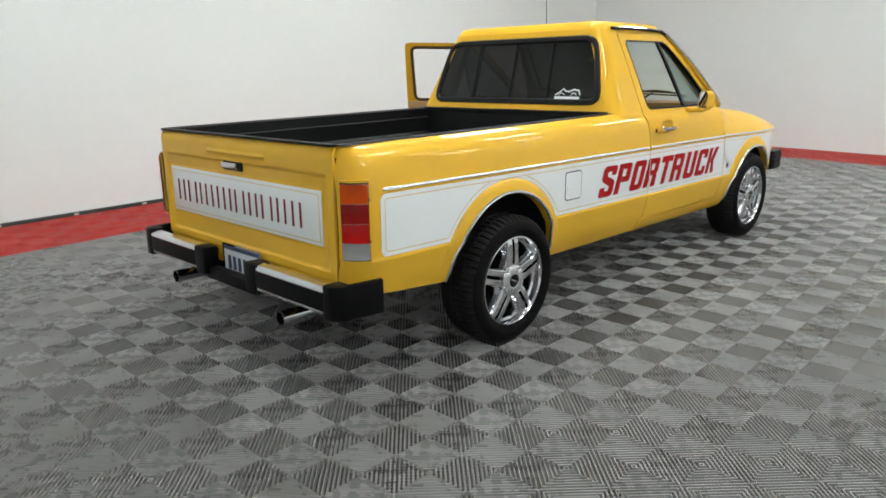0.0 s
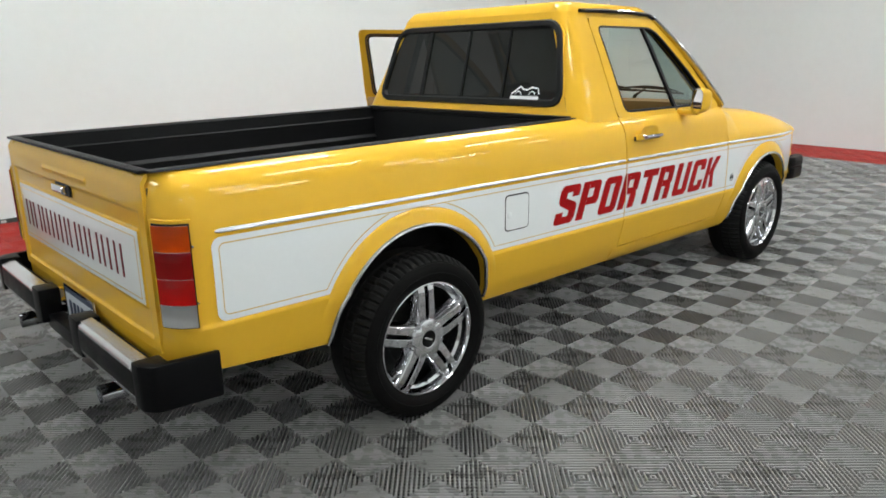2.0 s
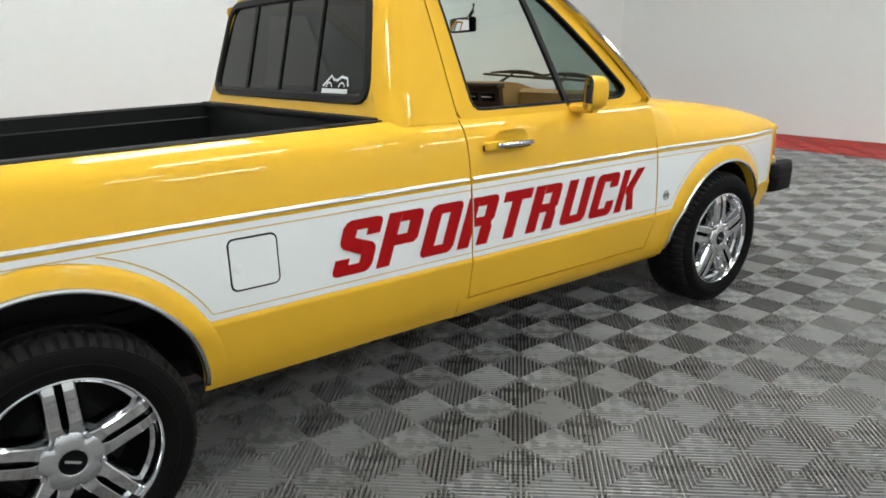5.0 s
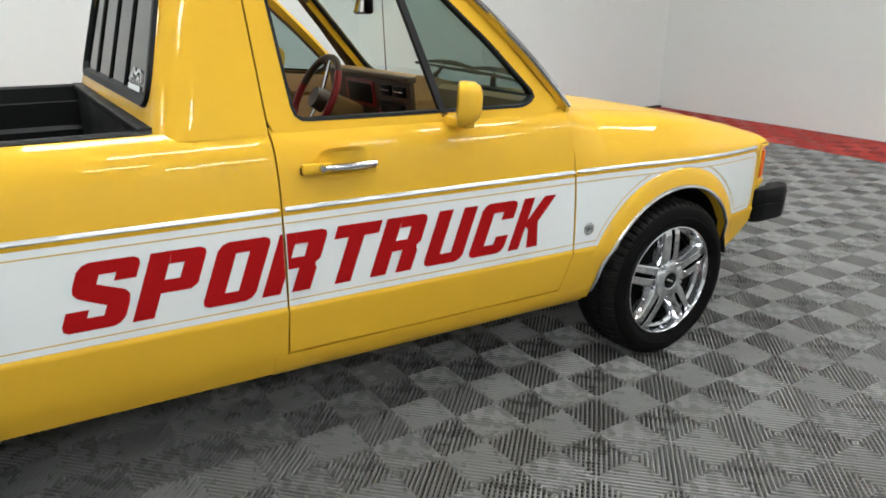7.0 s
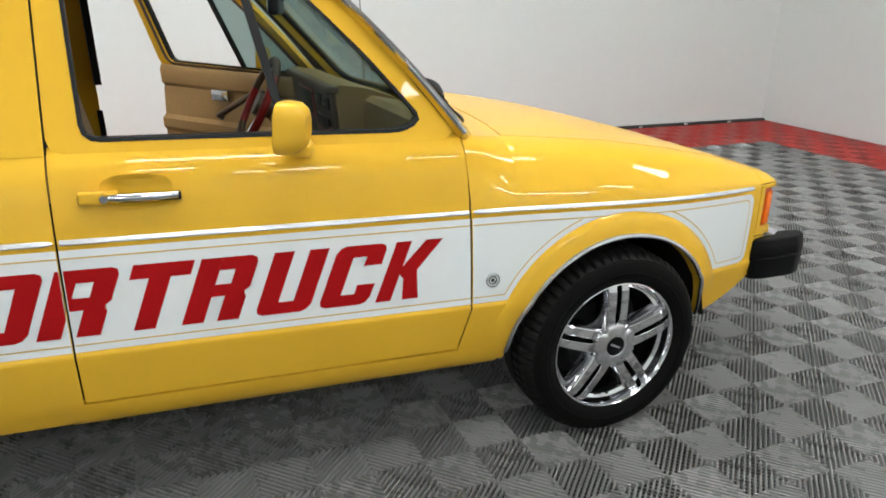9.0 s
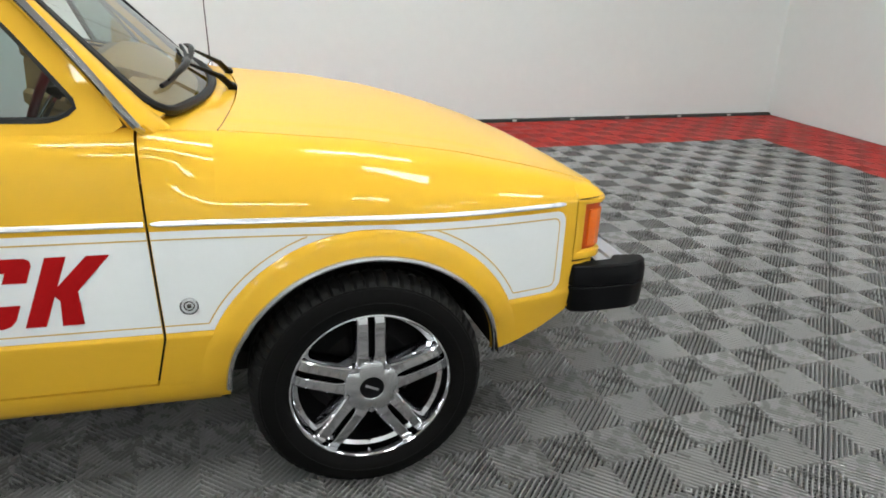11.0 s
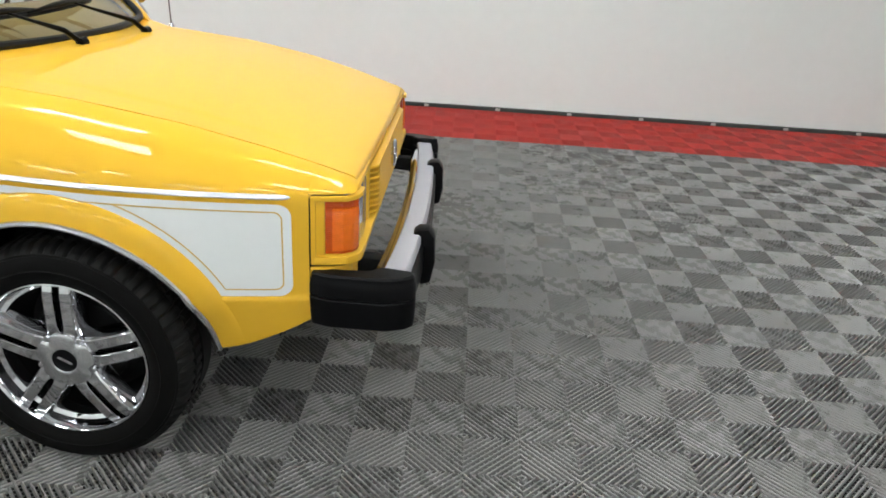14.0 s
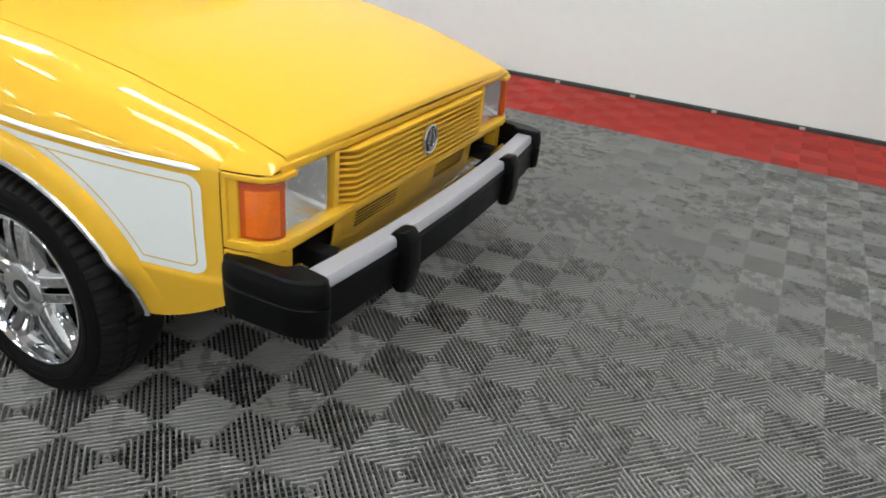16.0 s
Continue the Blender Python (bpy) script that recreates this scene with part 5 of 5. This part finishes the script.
    for s in (-1, 1):
        for a, dz in ((24, 0.012), (-24, -0.012)):
            part("bar", box(0.681, s * 0.013, 0.645 + dz, 0.008, 0.009, 0.040, 0.001, turn=Matrix.Rotation(radians(s * a), 4, "X")), CHROME, em)
    for s in (-1, 1):
        lamp = new("headlamp")
        lamp.parent = truck
        lamp["label"] = "rectangular headlamp with clear glass"
        rows = []
        for k in (1.0, 0.95, 0.88, 0.78, 0.66, 0.52, 0.36, 0.2, 0.03):
            rows.append([(0.643 - 0.055 * (1 - k * k), s * 0.542 + y * k, 0.643 + z * k) for y, z in rounded(-0.084, 0.084, -0.069, 0.069, 0.016)])
        part("reflector", grid(rows, close=True), FROST, lamp, "chrome reflector")
        rows = [[(0.650 + 0.006 * (1 - ((y / 0.084) ** 2)) + 0.0009 * math.cos(y * math.tau / 0.0165), s * 0.542 + y, 0.643 + z) for z in np.linspace(-0.071, 0.071, 5)] for y in np.linspace(0.084, -0.084, 97)]
        part("glass", grid(rows), CLEAR, lamp, "clear headlamp glass")
        # corner turn lamp set in a stepped body-coloured bezel
        def plan(out, z0, z1, bevel=0.003):
            bm = prism(out, z0, z1, "z", bevel)
            if s < 0:
                for v in bm.verts:
                    v.co.y = -v.co.y
                bmesh.ops.reverse_faces(bm, faces=bm.faces)
            return bm
        lens_plan = [(0.589, 0.6965), (0.628, 0.686), (0.648, 0.670), (0.657, 0.652), (0.659, 0.632), (0.60, 0.630)]
        tl = part("turn_lamp", plan(lens_plan, 0.576, 0.704), ORANGE, truck, "orange corner turn-signal lens")
        # brighter colour of the block stands in for the glow inside the lens
        part("lens_block", plan([(0.605, 0.6980), (0.630, 0.6905), (0.651, 0.674), (0.661, 0.652), (0.61, 0.650)], 0.584, 0.687, 0.003), AMBER, tl, "raised inner lens, its glow put into brighter orange")
        skirt = [(0.559, 0.650), (0.559, 0.7155), (0.600, 0.7060), (0.640, 0.691), (0.661, 0.668), (0.668, 0.640), (0.668, 0.60), (0.62, 0.60)]
        part("lamp_bezel", plan(skirt, 0.552, 0.572), PAINT, face)
        part("lamp_bezel", plan(skirt, 0.707, 0.7185), PAINT, face)
        part("lamp_bezel", plan([(0.559, 0.64), (0.559, 0.7155), (0.570, 0.7130), (0.572, 0.64)], 0.560, 0.712), PAINT, face)
        inner = [(0.568, 0.64), (0.568, 0.7065), (0.600, 0.6995), (0.640, 0.685), (0.656, 0.664), (0.661, 0.640), (0.62, 0.62)]
        part("lamp_step", plan(inner, 0.570, 0.5755, 0.001), PAINT, face)
        part("lamp_step", plan(inner, 0.7045, 0.709, 0.001), PAINT, face)
        part("lamp_step", plan([(0.569, 0.64), (0.569, 0.7060), (0.589, 0.7015), (0.591, 0.64)], 0.572, 0.708, 0.001), PAINT, face)
        rim = [(0.5565, 0.64), (0.5565, 0.7100), (0.598, 0.6990), (0.633, 0.684), (0.648, 0.662), (0.650, 0.64)]
        for z0, z1 in ((0.5475, 0.5530), (0.7178, 0.7222)):
            part("bezel_gap", plan(rim, z0, z1, 0.0), RUBBER, face, "dark gap beside the lamp bezel")
        part("bezel_gap", plan([(0.5555, 0.64), (0.5555, 0.7115), (0.562, 0.7105), (0.562, 0.64)], 0.5480, 0.7225, 0.0), RUBBER, face, "dark gap beside the lamp bezel")
        part("fender_foot", plan([(0.5565, 0.60), (0.5565, 0.7135), (0.590, 0.7050), (0.628, 0.687), (0.646, 0.660), (0.652, 0.60)], 0.415, 0.547, 0.004), PAINT, truck, "yellow corner below the lamp")
    # valance with openings for the bumper brackets and brown bars for shaded vent slots
    def bib(y0, y1, line):
        rows = []
        for y in np.linspace(y0, y1, 9):
            b = 0.02 * (abs(y) / 0.64) ** 2
            rows.append([(x - b, y, z) for x, z in line])
        return thick(grid(rows), 0.004)
    full = [(0.650, 0.540), (0.646, 0.52), (0.640, 0.47), (0.625, 0.42), (0.57, 0.36), (0.44, 0.325)]
    val = part("front_valance", bib(-0.415, 0.415, full), PAINT, truck, "yellow front valance")
    for s in (-1, 1):
        part("valance_end", bib(s * 0.415, s * 0.645, [(0.637, 0.455), (0.628, 0.43), (0.60, 0.415), (0.56, 0.42)]), PAINT, val)
        part("bracket_opening", box(0.596, s * 0.505, 0.498, 0.03, 0.19, 0.09), DARK, val, "dark opening for the bumper bracket")
        # thin brown bars on the skin, with the slots' shade put into their colour
        for k in range(5):
            part("vent_slot", box(0.6475 - 0.0018 * k, s * 0.225, 0.526 - k * 0.010, 0.004, 0.21, 0.0015, 0.0003), BROWN, val)
    # bumper
    bump = new("front_bumper")
    bump.parent = truck
    bump["label"] = "silver-topped black front bumper with overriders"
    def bow(y):
        return -0.030 * (abs(y) / 0.66) ** 2.2
    sec = [(0.714, 0.486), (0.720, 0.504), (0.736, 0.514), (0.756, 0.5205)]
    part("polished_back", grid([[(x + bow(y), y, z) for x, z in sec] for y in np.linspace(-0.655, 0.655, 25)]), CHROME, bump, "polished inner slope of the bumper")
    sec = [(0.744, 0.516), (0.749, 0.523), (0.797, 0.523), (0.803, 0.516), (0.804, 0.498)]
    part("silver_top", thick(grid([[(x + bow(y), y, z) for x, z in sec] for y in np.linspace(-0.662, 0.662, 25)]), 0.003), SILVER, bump, "satin silver bumper top")
    sec = [(0.740, 0.497), (0.806, 0.497), (0.812, 0.490), (0.812, 0.412), (0.804, 0.402), (0.740, 0.402)]
    part("rubber_face", grid([[(x + bow(y), y, z) for x, z in sec] for y in np.linspace(-0.662, 0.662, 25)], close=True), BLACK, bump, "black rubber bumper face")
    for s in (-1, 1):
        out = [(0.556, 0.695), (0.557, 0.726), (0.60, 0.738), (0.735, 0.732), (0.780, 0.712), (0.802, 0.688), (0.796, 0.660), (0.712, 0.650), (0.69, 0.680)]
        rows = []
        for z, k in ((0.402, 0.010), (0.408, 0.002), (0.430, 0.0), (0.476, -0.002), (0.480, 0.003), (0.484, -0.002), (0.505, -0.002), (0.520, 0.0), (0.524, 0.002), (0.535, 0.003), (0.540, 0.008)):
            lp = grown(roundpoly(out, 0.014, 4), k)
            rows.append([(x, y, z) for x, y in lp])
        bm = grid(rows, close=True)
        bm.faces.new([bm.verts.new(p) for p in rows[0]])
        bm.faces.new([bm.verts.new(p) for p in rows[-1]])
        if s < 0:
            for v in bm.verts:
                v.co.y = -v.co.y
        bmesh.ops.remove_doubles(bm, verts=bm.verts, dist=1e-6)
        bmesh.ops.recalc_face_normals(bm, faces=bm.faces)
        part("end_cap", bm, BLACK, bump, "black grooved bumper end cap")
        yy = s * 0.352
        bm = prism([(0.770, 0.522), (0.785, 0.536), (0.815, 0.540), (0.832, 0.515), (0.836, 0.44), (0.826, 0.38), (0.800, 0.372), (0.772, 0.40), (0.768, 0.50)], yy - 0.030, yy + 0.030, "y", 0.010)
        part("overrider", bm, BLACK, bump, "black rubber overrider")
        part("bracket", box(0.68, s * 0.50, 0.475, 0.14, 0.05, 0.05, 0.006), DARK, bump, "dark bumper bracket")


def underside(truck):
    part("floor_pan", box(-1.50, 0, 0.300, 3.65, 1.28, 0.05), DARK, truck, "dark underbody")
    part("chassis_rear", box(-3.05, 0, 0.36, 0.82, 1.30, 0.14), DARK, truck, "dark rear chassis")
    for x in (HUB_F, HUB_R):
        part("axle", tube([(x, -0.70, 0.288), (x, 0.70, 0.288)], 0.035, 12), DARK, truck, "dark axle", rake=False)
    part("engine_bay", box(0.1, 0, 0.55, 0.9, 0.96, 0.4), DARK, truck, "dark engine bay")


def interior(truck):
    # dashboard: a block before the driver and a low shelf before the passenger
    rows = []
    for y in np.linspace(-0.125, 0.64, 15):
        back = -0.105 * abs(y / 0.645) ** 2.2
        rows.append([(-0.375 + back, y, 0.900), (-0.45 + 0.6 * back, y, 0.936), (-0.56, y, 0.968), (-0.645, y, 0.978), (-0.662, y, 0.970), (-0.655, y, 0.93), (-0.642, y, 0.80), (-0.62, y, 0.68), (-0.5, y, 0.62)])
    bm = grid(rows)
    bm.faces.new([bm.verts.new(p) for p in rows[0]])
    dash = part("dashboard", bm, TAN, truck, "tan dashboard with dark red and brown instrument face")
    rows = [[(-0.375 - 0.105 * abs(y / 0.645) ** 2.2, y, 0.900), (-0.45 - 0.063 * abs(y / 0.645) ** 2.2, y, 0.932), (-0.54, y, 0.945), (-0.56, y, 0.93), (-0.565, y, 0.80), (-0.62, y, 0.785), (-0.64, y, 0.775), (-0.62, y, 0.66), (-0.5, y, 0.62)] for y in np.linspace(-0.645, -0.12, 8)]
    part("passenger_shelf", grid(rows), TAN, dash, "tan passenger shelf")
    tilt = Matrix.Rotation(radians(-6), 4, "Y")
    part("instrument_face", box(-0.656, 0.24, 0.868, 0.012, 0.72, 0.175, 0.004, turn=tilt), BROWN, dash, "brown instrument face")
    part("face_brow", box(-0.668, 0.24, 0.962, 0.045, 0.74, 0.022, 0.008, 3), BROWN, dash, "dark brown padded brow")
    part("instrument_pod", box(-0.662, 0.30, 0.885, 0.016, 0.26, 0.105, 0.004, turn=tilt), REDPLASTIC, dash, "dark red instrument pod")
    part("pod_window", box(-0.668, 0.30, 0.885, 0.010, 0.22, 0.080, 0.004, turn=tilt), BLACK, dash)
    part("radio_panel", box(-0.660, 0.02, 0.80, 0.014, 0.22, 0.075, 0.003, turn=tilt), REDPLASTIC, dash, "dark red radio panel")
    part("radio", box(-0.666, 0.02, 0.845, 0.012, 0.18, 0.042, 0.003, turn=tilt), BLACK, dash, "black radio")
    for y in (-0.045, 0.065):
        part("vent", box(-0.668, y, 0.912, 0.016, 0.080, 0.040, 0.006, turn=tilt), BLACK, dash, "black air vent")
        part("vent_slat", box(-0.678, y, 0.912, 0.006, 0.070, 0.005, 0.001), ALU, dash)
    part("column_shroud", box(-0.70, 0.36, 0.80, 0.20, 0.12, 0.09, 0.02, 3, turn=Matrix.Rotation(radians(25), 4, "Y")), TAN, dash)
    part("shift_lever", tube([(-0.86, 0.02, 0.50), (-0.83, 0.02, 0.70), (-0.84, 0.02, 0.735)], [0.008, 0.008, 0.022], 10), BLACK, truck, "black gear lever")
    # steering wheel
    wheel_ob = new("steering_wheel")
    wheel_ob.parent = truck
    wheel_ob["label"] = "steering wheel with red and brown rim"
    m = Matrix.Translation(SW) @ Euler((0, radians(-64), 0)).to_matrix().to_4x4()
    def ring(a0, a1, r=0.172, t=0.0145):
        return tube([m @ Vector((r * math.cos(a), r * math.sin(a), 0)) for a in np.linspace(a0, a1, 24)], t, 10)
    for a0, a1, red in ((235, 312, True), (312, 435, False), (75, 125, True), (125, 235, False)):
        part("rim", ring(radians(a0), radians(a1)), REDPLASTIC if red else BROWN, wheel_ob, "red rim section" if red else "brown rim section")
    for a in (0, math.pi, -math.pi / 2):
        part("spoke", tube([m @ Vector((0.03 * math.cos(a), 0.03 * math.sin(a), -0.02)), m @ Vector((0.168 * math.cos(a), 0.168 * math.sin(a), 0))], 0.016, 8, flat=0.3), CHROME, wheel_ob, "chrome spoke")
    part("hub", tube([m @ Vector((0, 0, -0.04)), m @ Vector((0, 0, 0.008))], [0.05, 0.042], 20), BROWN, wheel_ob)
    part("column", tube([m @ Vector((0, 0, -0.04)), m @ Vector((0, 0, -0.30))], 0.035, 12), BROWN, wheel_ob)
    part("stalk", tube([m @ Vector((0, 0.03, -0.07)), m @ Vector((0.02, 0.17, -0.05))], 0.006, 8), BLACK, wheel_ob)
    # rear-view mirror
    rv = new("rear_view_mirror")
    rv.parent = truck
    rv["label"] = "black rear-view mirror on the windscreen"
    aim = Matrix.Rotation(radians(-14), 4, "Z")
    part("housing", box(-0.815, -0.055, 1.214, 0.030, 0.205, 0.060, 0.012, 3, turn=aim), BLACK, rv)
    part("glass", box(-0.8315, -0.051, 1.214, 0.003, 0.188, 0.046, 0.001, turn=aim), MIRROR, rv)
    part("arm", tube([(-0.80, -0.055, 1.225), (-0.76, -0.055, 1.27), (-0.755, -0.055, 1.30)], 0.007, 8), BLACK, rv)
    # seats and lining
    for s in (-1, 1):
        seat = new("seat")
        seat.parent = truck
        seat["label"] = "low tan vinyl bucket seat"
        part("cushion", box(-1.17, s * 0.34, 0.49, 0.48, 0.48, 0.14, 0.05, 3), TAN, seat)
        part("backrest", box(-1.475, s * 0.34, 0.72, 0.12, 0.46, 0.46, 0.045, 3, turn=Matrix.Rotation(radians(-12), 4, "Y")), TAN, seat)
        part("pillar_lining", tube([(-0.50, s * 0.69, 0.93), (-0.69, s * 0.60, 1.14), (-0.87, s * 0.52, 1.32)], 0.022, 8), BROWN, truck)
    part("headliner", box(-1.19, 0, 1.328, 0.64, 1.04, 0.01), TAN, truck, "tan roof lining")
    part("rear_lining", box(-1.60, 0, 0.74, 0.02, 1.30, 0.36), TAN, truck, "tan rear lining")
    part("cabin_floor", box(-1.05, 0, 0.335, 1.15, 1.40, 0.02), DARK, truck)


def build_truck():
    truck = new("pickup_truck")
    tagged(truck, "glossy yellow pickup truck with white side bands, parked on tiles", "pickup truck")
    for side in (-1, 1):
        side_panels(truck, side)
        wheel(truck, HUB_F, 0.808, side)
        wheel(truck, HUB_R, 0.838, side)
    right = door(truck, -1)
    mirror(right, -1)
    left = door(truck, 1)
    mirror(left, 1)
    hinge = Vector((GAP_F, 0.775, 0))
    left.matrix_basis = Matrix.Translation(hinge) @ Matrix.Rotation(radians(-OPEN), 4, "Z") @ Matrix.Translation(-hinge)
    bed_box(truck)
    tailgate(truck)
    rear_end(truck)
    cab(truck)
    nose(truck)
    underside(truck)
    interior(truck)
    truck.matrix_basis = pose(0.028, -0.0015, 0, 0, 0, -1.72)
    return truck


SW = Vector((-0.842, 0.36, 0.865))
OPEN = 46.5

floor = build_room()
build_lamps()
build_truck()
build_tiles(floor)
